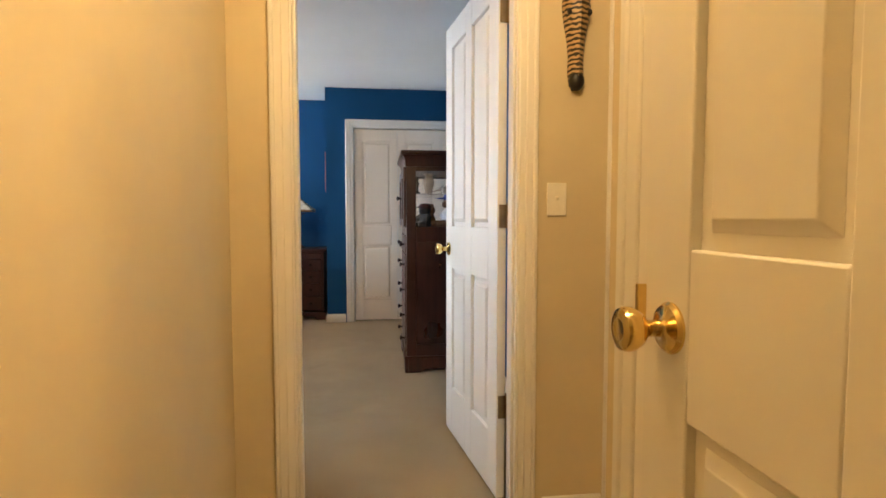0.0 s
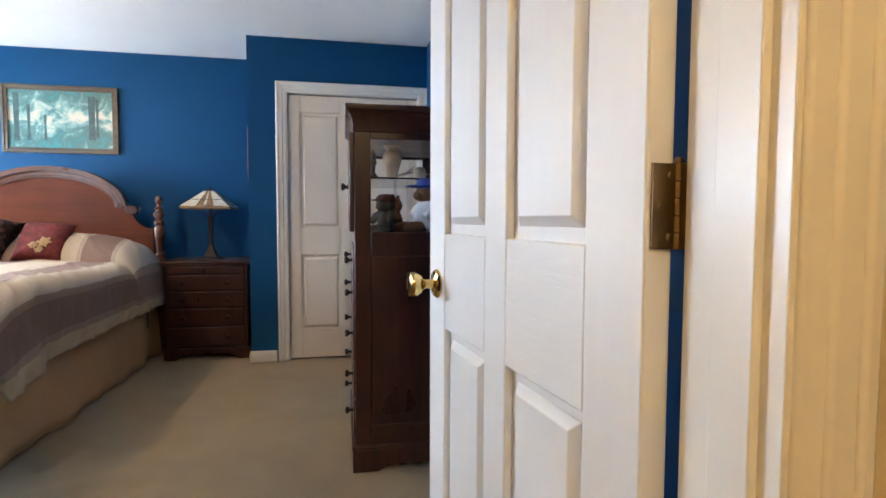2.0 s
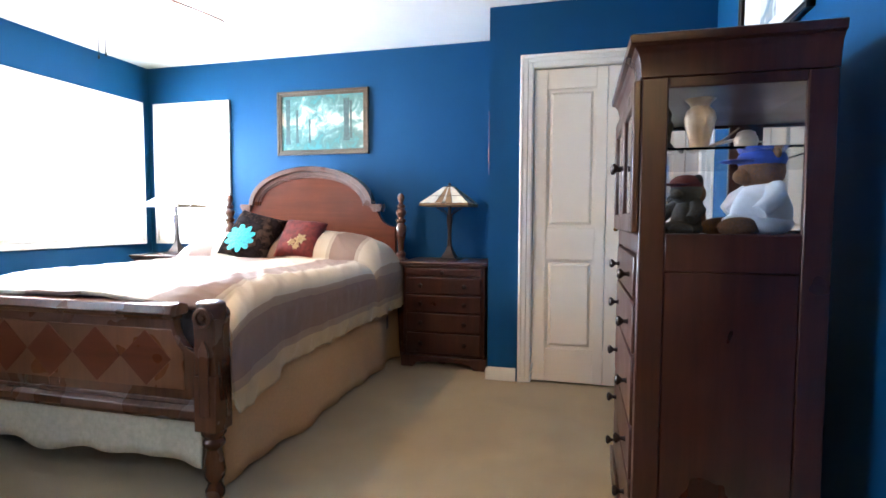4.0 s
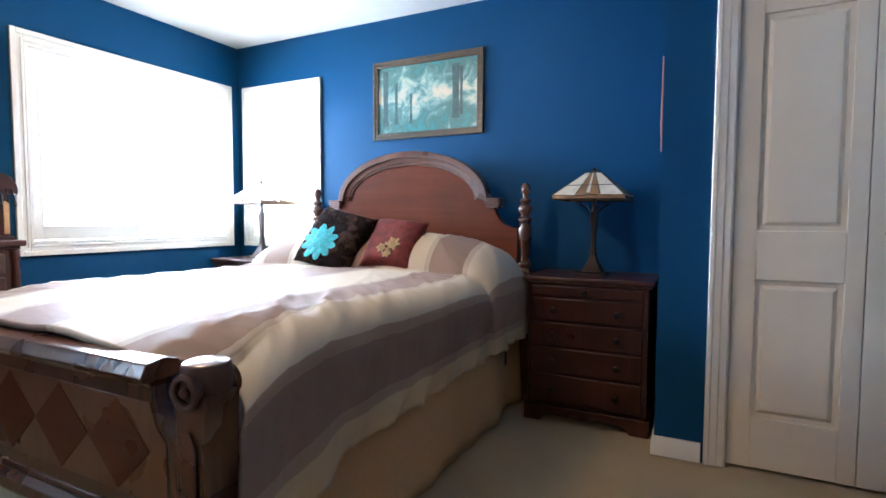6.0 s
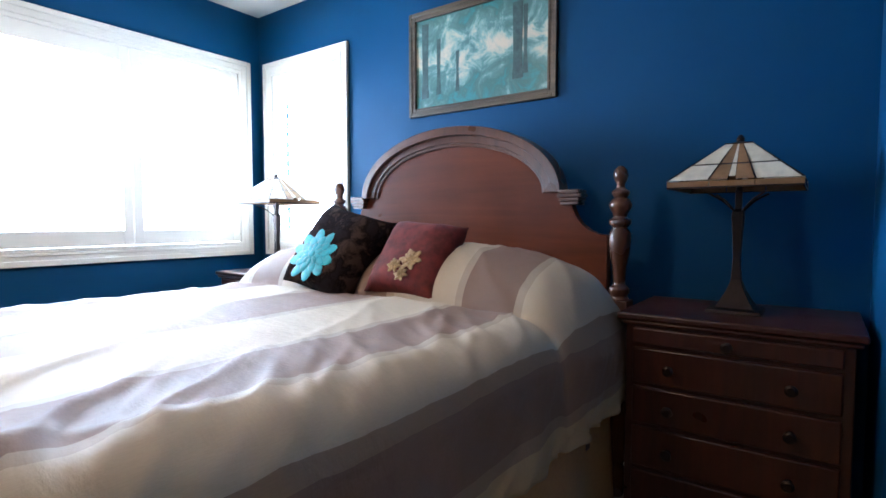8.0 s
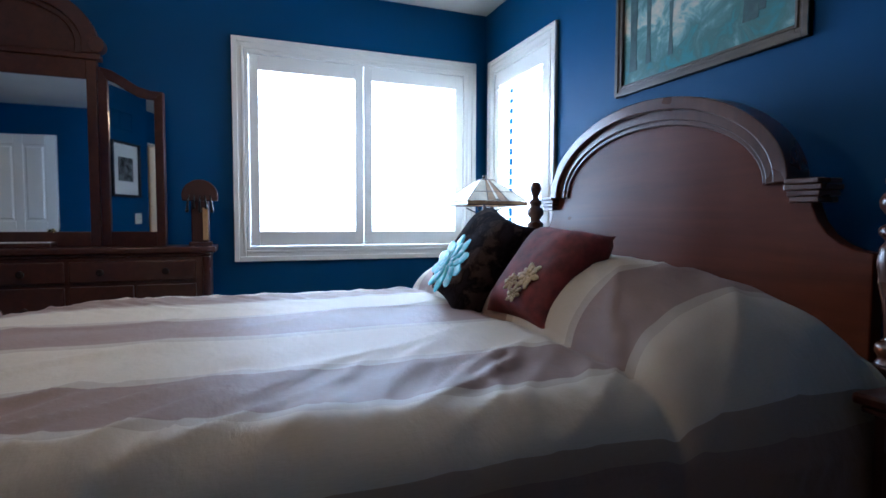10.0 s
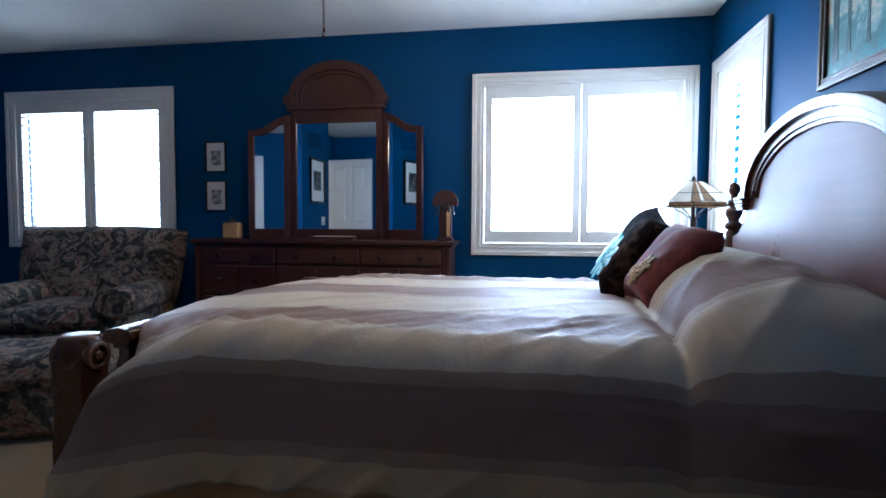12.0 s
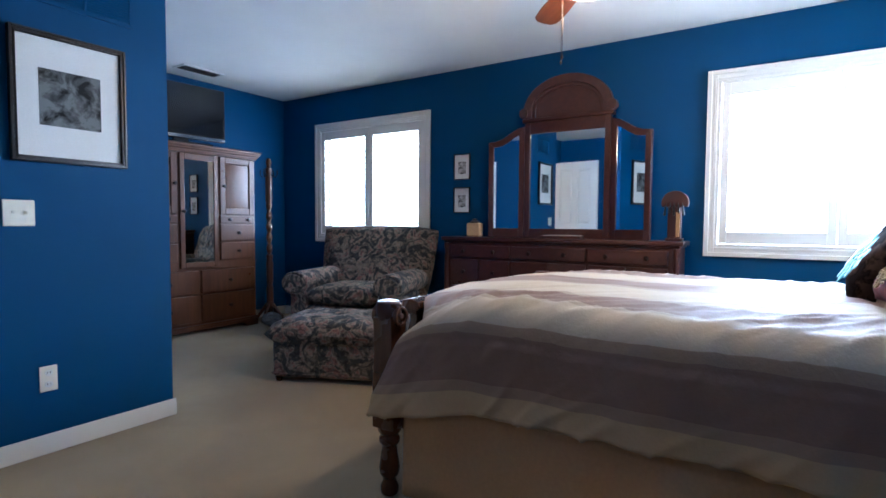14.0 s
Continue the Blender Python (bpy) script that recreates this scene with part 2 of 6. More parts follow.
OLDBRASS = metal("tarnished_brass", (0.26, 0.185, 0.10), 0.40)
CHROME = metal("chrome", (0.75, 0.74, 0.72), 0.15)
BRONZE = metal("dark_bronze", (0.04, 0.03, 0.027), 0.45)
KNOBMETAL = metal("black_knob_metal", (0.05, 0.04, 0.038), 0.38)
SATIN = stripe_material()
SKIRT = plain("tan_cotton", (0.56, 0.35, 0.175), 0.85, 70, 0.05, 0.06)
PALESKIRT = plain("pale_green_cotton", (0.46, 0.43, 0.33), 0.85, 40)
FLORAL = floral_material()
PLASTIC = plain("ivory_plastic", (0.82, 0.78, 0.67), 0.35, 30, 0.03, 0.02)
WHITEPLASTIC = plain("white_plastic", (0.78, 0.78, 0.75), 0.35, 30, 0.03, 0.02)
BLACKPLASTIC = plain("black_plastic", (0.012, 0.012, 0.013), 0.25, 30, 0.1, 0.02)
SCREEN = plain("dark_screen", (0.010, 0.011, 0.013), 0.08, 10, 0.05, 0.0)
GLASS = glass_material("clear_glass")
MIRROR = mirror_material()
PORCELAIN = plain("porcelain", (0.78, 0.74, 0.66), 0.12, 20, 0.02, 0.0)
GRANITE = granite_material()
TILE = plain("glazed_floor_tile", (0.62, 0.56, 0.45), 0.22, 14, 0.06, 0.05)
GROUT = plain("dark_grout", (0.09, 0.07, 0.055), 0.9)
WALLTILE = plain("wall_tile", (0.50, 0.40, 0.28), 0.25, 14, 0.08, 0.03)
VANITY = paint("vanity_enamel", (0.70, 0.58, 0.38), 0.4, 60, 0.06)
ZEBRA = zebra_material()
EBONY = plain("ebony", (0.012, 0.010, 0.009), 0.35)
LANDSCAPE = landscape_material()
MATBOARD = plain("white_mat_board", (0.74, 0.74, 0.71), 0.8, 200, 0.03, 0.05)
FRAMEGILT = wood("aged_gilt_frame", (0.035, 0.026, 0.016), (0.11, 0.08, 0.048), 0.4, "x", 1.0, 0.1)
FRAMEBLACK = plain("black_frame_lacquer", (0.014, 0.011, 0.010), 0.3, 50, 0.2, 0.05)
INK = sketch_material("ink_print", (0.50, 0.49, 0.46), (0.03, 0.03, 0.035), 26)
NIGHTPRINT = sketch_material("dark_photo_print", (0.17, 0.18, 0.18), (0.008, 0.009, 0.01), 13)
FLOWERPRINT = sketch_material("flower_print", (0.58, 0.47, 0.30), (0.05, 0.04, 0.03), 15)
SHADEGLASS = plain("cream_art_glass", (0.66, 0.60, 0.47), 0.25, 18, 0.16, 0.05)
BROWNGLASS = plain("amber_art_glass", (0.26, 0.15, 0.07), 0.25, 18, 0.2, 0.05)
BOWLGLASS = glow_material("lit_bowl_glass", (1.0, 0.90, 0.76), 2.5)
SCONCEGLASS = glow_material("lit_sconce_glass", (1.0, 0.80, 0.50), 7.0)
HALLGLASS = glow_material("lit_hall_glass", (1.0, 0.76, 0.42), 4.0)
CUSHRED = plain("red_brocade", (0.13, 0.014, 0.013), 0.75, 26, 0.5, 0.3)
CUSHDARK = sketch_material("dark_floral_brocade", (0.016, 0.012, 0.014), (0.05, 0.032, 0.026), 14)
for n in CUSHDARK.node_tree.nodes:
    if n.type == "BSDF_PRINCIPLED":
        n.inputs["Roughness"].default_value, n.inputs["Specular IOR Level"].default_value = 0.95, 0.04
LEAFPRINT = sketch_material("blue_leaf_print", (0.52, 0.56, 0.58), (0.10, 0.20, 0.28), 7)
TURQUOISE = plain("turquoise_silk", (0.02, 0.36, 0.46), 0.45, 40, 0.3, 0.2)
GOLDTHREAD = plain("gold_embroidery", (0.42, 0.29, 0.14), 0.5, 120, 0.3, 0.3)
FANBLADE = wood("fan_blade_wood", (0.13, 0.035, 0.012), (0.24, 0.075, 0.025), 0.35, "x")
PLUSHBROWN = plain("brown_plush", (0.13, 0.065, 0.03), 0.95, 160, 0.35, 0.8)
PLUSHRED = plain("maroon_felt", (0.07, 0.012, 0.014), 0.95, 160, 0.35, 0.8)
PLUSHGREY = plain("charcoal_plush", (0.030, 0.033, 0.036), 0.95, 160, 0.35, 0.8)
CLOTHWHITE = plain("pale_blue_cloth", (0.55, 0.60, 0.70), 0.8, 60, 0.1, 0.3)
CLOTHBLUE = plain("royal_blue_cloth", (0.015, 0.05, 0.32), 0.7, 60, 0.1, 0.3)
CERAMIC = plain("beige_ceramic", (0.42, 0.34, 0.26), 0.3, 24, 0.25, 0.05)
TANCARD = plain("tan_card", (0.52, 0.33, 0.15), 0.7, 40, 0.08, 0.05)
PINKSTRIP = plain("pink_ribbon", (0.34, 0.12, 0.10), 0.6)
GREYCLOTH = plain("grey_bundle_cloth", (0.20, 0.19, 0.18), 0.9, 50, 0.3, 0.5)

# ---------------------------------------------------------------- mesh tools


def box(bm, x0, x1, y0, y1, z0, z1):
    vs = [bm.verts.new((x, y, z)) for z in (z0, z1) for x, y in ((x0, y0), (x1, y0), (x1, y1), (x0, y1))]
    for f in ((3, 2, 1, 0), (4, 5, 6, 7), (0, 1, 5, 4), (1, 2, 6, 5), (2, 3, 7, 6), (3, 0, 4, 7)):
        bm.faces.new([vs[i] for i in f])
    return vs


def frustum(bm, lo, hi):
    """lo, hi: (x0, x1, z0, z1, y): a raised panel between two rectangles."""
    a = [bm.verts.new((x, lo[4], z)) for x, z in ((lo[0], lo[2]), (lo[1], lo[2]), (lo[1], lo[3]), (lo[0], lo[3]))]
    b = [bm.verts.new((x, hi[4], z)) for x, z in ((hi[0], hi[2]), (hi[1], hi[2]), (hi[1], hi[3]), (hi[0], hi[3]))]
    bm.faces.new(b), bm.faces.new(a[::-1])
    for i in range(4):
        j = (i + 1) % 4
        bm.faces.new((a[i], a[j], b[j], b[i]))


def lathe(bm, profile, segs=20, at=(0, 0, 0), squash=(1, 1)):
    rings = []
    for r, z in profile:
        rings.append([bm.verts.new((at[0] + squash[0] * r * math.cos(2 * math.pi * i / segs), at[1] + squash[1] * r * math.sin(2 * math.pi * i / segs), at[2] + z)) for i in range(segs)])
    for a, b in zip(rings, rings[1:]):
        for i in range(segs):
            j = (i + 1) % segs
            bm.faces.new((a[i], a[j], b[j], b[i]))
    bm.faces.new(rings[0][::-1]), bm.faces.new(rings[-1])


def prism(bm, outline, d0, d1, plane="xz"):
    """An outline of (a, b) pairs, extruded across its plane from d0 to d1."""
    put = {"xz": lambda a, b, d: (a, d, b), "yz": lambda a, b, d: (d, a, b), "xy": lambda a, b, d: (a, b, d)}[plane]
    lo = [bm.verts.new(put(a, b, d0)) for a, b in outline]
    hi = [bm.verts.new(put(a, b, d1)) for a, b in outline]
    bm.faces.new(lo[::-1]), bm.faces.new(hi)
    for i in range(len(lo)):
        j = (i + 1) % len(lo)
        bm.faces.new((lo[i], lo[j], hi[j], hi[i]))


def strip_prism(bm, outer, inner, d0, d1, plane="xz"):
    """A band between two outlines with the same number of points, extruded, in one piece; closed if it ends where it starts."""
    put = {"xz": lambda a, b, d: (a, d, b), "yz": lambda a, b, d: (d, a, b)}[plane]
    ring = math.dist(outer[0], outer[-1]) < 1e-6
    if ring:
        outer, inner = outer[:-1], inner[:-1]
    rows = [[bm.verts.new(put(*p, d)) for p in line] for line, d in ((outer, d0), (outer, d1), (inner, d1), (inner, d0))]
    n = len(outer)
    for i in range(n if ring else n - 1):
        j = (i + 1) % n
        for a, b in ((0, 1), (1, 2), (2, 3), (3, 0)):
            bm.faces.new((rows[a][i], rows[a][j], rows[b][j], rows[b][i]))
    if not ring:
        bm.faces.new([r[0] for r in rows]), bm.faces.new([r[-1] for r in rows][::-1])


def tube(bm, points, radius, segs=8):
    pts = [Vector(p) for p in points]
    rings = []
    for i, p in enumerate(pts):
        d = (pts[min(i + 1, len(pts) - 1)] - pts[max(i - 1, 0)]).normalized()
        u = d.orthogonal().normalized()
        w = d.cross(u)
        rad = radius[i] if isinstance(radius, (list, tuple)) else radius
        rings.append([bm.verts.new(p + rad * (math.cos(2 * math.pi * k / segs) * u + math.sin(2 * math.pi * k / segs) * w)) for k in range(segs)])
    for a, b in zip(rings, rings[1:]):
        off = min(range(segs), key=lambda s: (a[0].co - b[s].co).length)
        for k in range(segs):
            bm.faces.new((a[k], a[(k + 1) % segs], b[(k + 1 + off) % segs], b[(k + off) % segs]))
    bm.faces.new(rings[0][::-1]), bm.faces.new(rings[-1])


def ellipsoid(bm, c, r, seg=14, rings=9, m=None):
    res = bmesh.ops.create_uvsphere(bm, u_segments=seg, v_segments=rings, radius=1)
    for v in res["verts"]:
        v.co = Vector((v.co.x * r[0], v.co.y * r[1], v.co.z * r[2]))
        if m:
            v.co = m.to_3x3() @ v.co
        v.co += Vector(c)


def mesh_of(name, bm, smooth=35):
    bmesh.ops.recalc_face_normals(bm, faces=bm.faces[:])
    me = bpy.data.meshes.new(name)
    bm.to_mesh(me)
    bm.free()
    if smooth:
        me.polygons.foreach_set("use_smooth", [True] * len(me.polygons))
        me.set_sharp_from_angle(angle=radians(smooth))
    return me


def solid(name, bm, mat, parent=None, bevel=0.0, at=None, smooth=35, label=""):
    ob = new(name, mesh_of(name, bm, smooth))
    ob.data.materials.append(mat)
    if bevel:
        mod = ob.modifiers.new("bevel", "BEVEL")
        mod.width, mod.segments, mod.limit_method, mod.angle_limit = bevel, 2, "ANGLE", radians(35)
    if parent:
        ob.parent = parent
    if at is not None:
        ob.matrix_basis = at
    if label:
        tagged(ob, label)
    return ob


def boxes(name, dims, mat, parent=None, bevel=0.0, at=None, label=""):
    bm = bmesh.new()
    for d in dims:
        box(bm, *d)
    return solid(name, bm, mat, parent, bevel, at, label=label)


def thing(name, at, label, category, group=""):
    ob = new(name)
    ob.empty_display_size = 0.1
    ob.matrix_basis = at
    return tagged(ob, label, category, group)


def structure(ob, label, category="wall"):
    return tagged(ob, label, category, kind="structure")


# ---------------------------------------------------------------- large structure


def wall(name, mat, along, face, back, u0, u1, z0=0.0, z1=CEIL, holes=(), label=""):
    """A wall that runs along x or y between u0 and u1, from its face to its back, with openings (u0, u1, z0, z1) through it."""
    us = sorted({u0, u1, *(h[0] for h in holes), *(h[1] for h in holes)})
    zs = sorted({z0, z1, *(h[2] for h in holes), *(h[3] for h in holes)})
    us, zs = [u for u in us if u0 <= u <= u1], [z for z in zs if z0 <= z <= z1]
    full = lambda i, j: 0 <= i < len(us) - 1 and 0 <= j < len(zs) - 1 and not any(
        h[0] < (us[i] + us[i + 1]) / 2 < h[1] and h[2] < (zs[j] + zs[j + 1]) / 2 < h[3] for h in holes)
    bm = bmesh.new()
    put = (lambda u, d, z: (u, d, z)) if along == "x" else (lambda u, d, z: (d, u, z))
    cache = {}

    def vert(u, d, z):
        if (u, d, z) not in cache:
            cache[(u, d, z)] = bm.verts.new(put(u, d, z))
        return cache[(u, d, z)]

    for i in range(len(us) - 1):
        for j in range(len(zs) - 1):
            if not full(i, j):
                continue
            a, b, c, d = us[i], us[i + 1], zs[j], zs[j + 1]
            for depth in (face, back):
                bm.faces.new([vert(a, depth, c), vert(b, depth, c), vert(b, depth, d), vert(a, depth, d)])
            for di, dj, p, q in ((-1, 0, (a, c), (a, d)), (1, 0, (b, c), (b, d)), (0, -1, (a, c), (b, c)), (0, 1, (a, d), (b, d))):
                if not full(i + di, j + dj):
                    bm.faces.new([vert(p[0], face, p[1]), vert(q[0], face, q[1]), vert(q[0], back, q[1]), vert(p[0], back, p[1])])
    ob = solid(name, bm, mat, smooth=0)
    return structure(ob, label, "wall")


EAST_X, SOUTH_Y, PHOTO_Y, BLOCK_X, LEFT_X = 0.64, 0.195, 2.272, -1.46, -0.635
CLOSET_X, CLOSET_Y, HALL_Y, DOOR_Y = -0.705, 5.545, 1.765, 1.885
NEAR_X, NEAR_Y = 0.242, 0.824
W1 = (0.785, 2.180, 0.915, 2.052)
W2 = (4.646, 6.021, 0.905, 2.050)
W3 = (-3.856, -3.184, 0.905, 2.046)
HALLDOOR = (-0.440, 0.338, 0.0, 2.045)
BATHDOOR = (0.735, 1.445, 0.0, 2.045)
CLOSETDOOR = (-0.430, 0.575, 0.0, 2.045)
NEARDOOR = (-0.080, 0.680, 0.0, 2.045)

wall("wall_west", BLUE, "y", WEST_X, WEST_X - 0.15, SOUTH_Y - 0.12, NORTH_Y + 0.15, holes=(W1, W2), label="blue painted bedroom wall with two windows")
wall("wall_north", BLUE, "x", NORTH_Y, NORTH_Y + 0.15, WEST_X, CLOSET_X, holes=(W3,), label="blue painted wall behind the bed")
wall("wall_closet_side", BLUE, "y", CLOSET_X, CLOSET_X + 0.10, CLOSET_Y + 0.10, NORTH_Y, label="blue painted side of the closet")
wall("wall_closet_front", BLUE, "x", CLOSET_Y, CLOSET_Y + 0.10, CLOSET_X, EAST_X, holes=(CLOSETDOOR,), label="blue painted closet front wall")
wall("wall_closet_back", CEILING, "x", NORTH_Y, NORTH_Y + 0.1, CLOSET_X, EAST_X + 0.07, label="plain white closet back wall")
wall("wall_east", BLUE, "y", EAST_X, EAST_X + 0.07, DOOR_Y, NORTH_Y, label="blue painted wall behind the tall cabinet")
PHOTO_X = -0.585
wall("wall_photo", BLUE, "x", PHOTO_Y, PHOTO_Y - 0.10, BLOCK_X, PHOTO_X, label="blue painted wall with a framed photograph")
wall("wall_entry_side", BLUE, "y", PHOTO_X, PHOTO_X - 0.10, DOOR_Y, PHOTO_Y - 0.10, label="blue painted return wall beside the doorway")
wall("wall_block_side", BLUE, "y", BLOCK_X, BLOCK_X + 0.10, SOUTH_Y, PHOTO_Y - 0.10, label="blue painted wall of the seating corner")
wall("wall_south", BLUE, "x", SOUTH_Y, SOUTH_Y - 0.12, WEST_X, BLOCK_X + 0.1, label="blue painted wall behind the armoire")
wall("wall_door_bedroom_side", BLUE, "x", DOOR_Y, DOOR_Y - 0.06, LEFT_X - 0.1, EAST_X, holes=(HALLDOOR,), label="blue painted bedroom side of the doorway wall")
wall("wall_door_hall_side", CREAM, "x", HALL_Y, HALL_Y + 0.06, LEFT_X - 0.1, 1.75, holes=(HALLDOOR, BATHDOOR), label="cream painted hall wall with two doorways")
wall("wall_hall_left", CREAM, "y", LEFT_X, LEFT_X - 0.1, -2.4, HALL_Y, label="cream painted hall wall")
wall("wall_hall_near", CREAM, "y", NEAR_X, NEAR_X + 0.12, -2.4, NEAR_Y, holes=(NEARDOOR,), label="cream painted hall wall with a closed door")
wall("wall_hall_alcove", CREAM, "x", NEAR_Y, NEAR_Y - 0.12, NEAR_X + 0.12, 1.75, label="cream painted alcove wall")
wall("wall_hall_alcove_end", CREAM, "y", 1.65, 1.75, NEAR_Y, HALL_Y, label="cream painted end of the alcove")
wall("wall_hall_back", CREAM, "x", -2.4, -2.5, LEFT_X - 0.1, 1.2, label="cream painted end of the hall")
wall("wall_linen_back", CREAM, "y", 0.95, 1.05, -0.4, NEAR_Y - 0.12, label="plain wall behind the closed door")
wall("wall_bath_south", BROWN, "x", HALL_Y + 0.12, HALL_Y + 0.06, EAST_X + 0.07, 2.35, holes=(BATHDOOR,), label="brown painted bathroom wall")
wall("wall_bath_west", BROWN, "y", EAST_X + 0.08, EAST_X + 0.07, DOOR_Y, 4.9, label="brown painted bathroom wall")
wall("wall_bath_east", BROWN, "y", 2.35, 2.45, HALL_Y + 0.06, 4.9, label="brown painted bathroom wall")
wall("wall_bath_north", WALLTILE, "x", 4.8, 4.9, EAST_X + 0.08, 2.35, label="tiled back wall of the shower")

flo = boxes("floor", [(WEST_X - 0.15, EAST_X + 0.07, -2.5, NORTH_Y + 0.15, -0.12, 0.0), (EAST_X + 0.07, 1.75, -2.5, HALL_Y + 0.06, -0.12, 0.0)], CARPET)
structure(flo, "beige cut pile carpet, slightly worn", "floor")
bf = boxes("floor_bathroom", [(EAST_X + 0.07, 2.45, HALL_Y + 0.06, 4.9, -0.12, -0.004)], GROUT)
structure(bf, "bathroom floor of cream tiles with dark joints", "floor")
structure(boxes("ceiling", [(WEST_X - 0.15, 2.45, -2.5, NORTH_Y + 0.15, CEIL, CEIL + 0.12)], CEILING), "white painted ceiling", "ceiling")
# added glowing panels: they whiten the view out and light the louvres from outside
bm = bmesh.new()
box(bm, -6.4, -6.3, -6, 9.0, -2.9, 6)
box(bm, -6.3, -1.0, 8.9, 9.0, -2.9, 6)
structure(solid("backdrop", bm, glow_material("backdrop_glow", (0.93, 0.97, 1.0), 5.0)), "plain glowing white backdrop panels added outside the windows", "backdrop")
gr = boxes("ground", [(-400, 400, -400, 400, -3.2, -3.0)], plain("grass_ground", (0.07, 0.10, 0.035), 0.9, 3, 0.3, 0.4))
structure(gr, "grassy ground outside", "ground")


def baseboard(name, along, face, out, u0, u1):
    """A painted skirting with a moulded top; out: +1 or -1, the side it stands out to."""
    bm = bmesh.new()
    prof = [(0, 0), (0.014, 0), (0.014, 0.062), (0.010, 0.072), (0.007, 0.084), (0, 0.088)]
    pts = [(face + out * d, z) for d, z in prof]
    if along == "x":
        prism(bm, pts, u0, u1, "yz")
    else:
        prism(bm, pts, u0, u1, "xz")
    structure(solid(name, bm, TRIM, bevel=0.002), "white painted baseboard", "baseboard")


baseboard("baseboard_north", "x", NORTH_Y, -1, WEST_X, CLOSET_X)
baseboard("baseboard_west", "y", WEST_X, 1, SOUTH_Y, NORTH_Y)
baseboard("baseboard_closet_side", "y", CLOSET_X, -1, CLOSET_Y - 0.014, NORTH_Y)
baseboard("baseboard_closet_front", "x", CLOSET_Y, -1, CLOSET_X, CLOSETDOOR[0] - 0.085)
baseboard("baseboard_east", "y", EAST_X, -1, DOOR_Y, CLOSET_Y)
baseboard("baseboard_photo", "x", PHOTO_Y, 1, BLOCK_X - 0.014, PHOTO_X)
baseboard("baseboard_entry", "y", PHOTO_X, 1, DOOR_Y, PHOTO_Y + 0.014)
baseboard("baseboard_block", "y", BLOCK_X, -1, SOUTH_Y, PHOTO_Y)
baseboard("baseboard_south", "x", SOUTH_Y, 1, WEST_X, BLOCK_X)
baseboard("baseboard_hall_left", "y", LEFT_X, 1, -2.4, HALL_Y)
baseboard("baseboard_hall_pier", "x", HALL_Y, -1, HALLDOOR[1] + 0.09, BATHDOOR[0] - 0.085)


def casing(name, along, face, out, hole, width=0.082, legs=True):
    """Moulded casing round a door opening on one face of the wall, made of stepped bands."""
    u0, u1, z0, z1 = hole
    bm = bmesh.new()
    for lo, hi, d in ((-0.006, width, 0.010), (width * 0.30, width - 0.001, 0.0155), (width * 0.70, width - 0.002, 0.021)):
        a, b = sorted((face, face + out * d))
        bits = [(u0 - hi, u0 - lo, z0, z1 + hi), (u1 + lo, u1 + hi, z0, z1 + hi), (u0 - lo, u1 + lo, z1 + lo, z1 + hi)]
        for p in bits:
            box(bm, p[0], p[1], a, b, p[2], p[3]) if along == "x" else box(bm, a, b, p[0], p[1], p[2], p[3])
    return structure(solid(name, bm, TRIM, bevel=0.0045), "white painted moulded door casing", "trim")


def jamb(name, along, d0, d1, hole, stop=None):
    u0, u1, z0, z1 = hole
    t = 0.012
    bm = bmesh.new()
    bits = [(u0, u0 + t, z0, z1, d0, d1), (u1 - t, u1, z0, z1, d0, d1), (u0 + t, u1 - t, z1 - t, z1, d0, d1)]
    if stop is not None:
        s0, s1 = stop
        bits += [(u0 + t, u0 + t + 0.01, z0, z1 - t, s0, s1), (u1 - t - 0.01, u1 - t, z0, z1 - t, s0, s1), (u0 + t + 0.01, u1 - t - 0.01, z1 - t - 0.01, z1 - t, s0, s1)]
    for a, b, c, d, e, f in bits:
        box(bm, a, b, e, f, c, d) if along == "x" else box(bm, e, f, a, b, c, d)
    return structure(solid(name, bm, TRIM, bevel=0.0015), "white painted door jamb", "trim")


casing("trim_hall_door", "x", HALL_Y, -1, HALLDOOR, 0.062)
jamb("trim_hall_door_jamb", "x", HALL_Y - 0.004, DOOR_Y + 0.004, HALLDOOR, (HALL_Y + 0.02, HALL_Y + 0.07))
casing("trim_bath_door", "x", HALL_Y, -1, BATHDOOR)
jamb("trim_bath_door_jamb", "x", HALL_Y - 0.004, HALL_Y + 0.124, BATHDOOR, (HALL_Y + 0.03, HALL_Y + 0.06))
casing("trim_near_door", "y", NEAR_X, -1, NEARDOOR)
jamb("trim_near_door_jamb", "y", NEAR_X - 0.003, NEAR_X + 0.123, NEARDOOR)
casing("trim_closet", "x", CLOSET_Y, -1, CLOSETDOOR, 0.075)
jamb("trim_closet_jamb", "x", CLOSET_Y - 0.003, CLOSET_Y + 0.10, CLOSETDOOR)
bs = boxes("strike_plate", [(-0.0015, 0.0015, -0.013, 0.013, -0.03, 0.03), (-0.003, 0.002, -0.006, 0.006, -0.013, 0.013)], OLDBRASS, at=pose(BATHDOOR[1] - 0.0125, HALL_Y + 0.082, 0.96), bevel=0.001)
structure(bs, "tarnished brass strike plate in the jamb", "strike plate")
bs2 = boxes("strike_plate", [(-0.0015, 0.0015, -0.013, 0.013, -0.03, 0.03), (-0.002, 0.003, -0.006, 0.006, -0.013, 0.013)], OLDBRASS, at=pose(HALLDOOR[0] + 0.0125, HALL_Y + 0.09, 0.965), bevel=0.001)
structure(bs2, "tarnished brass strike plate in the jamb", "strike plate")


# ---------------------------------------------------------------- doors
PANEL_ROWS = ((0.235, 0.835), (1.045, 1.905))


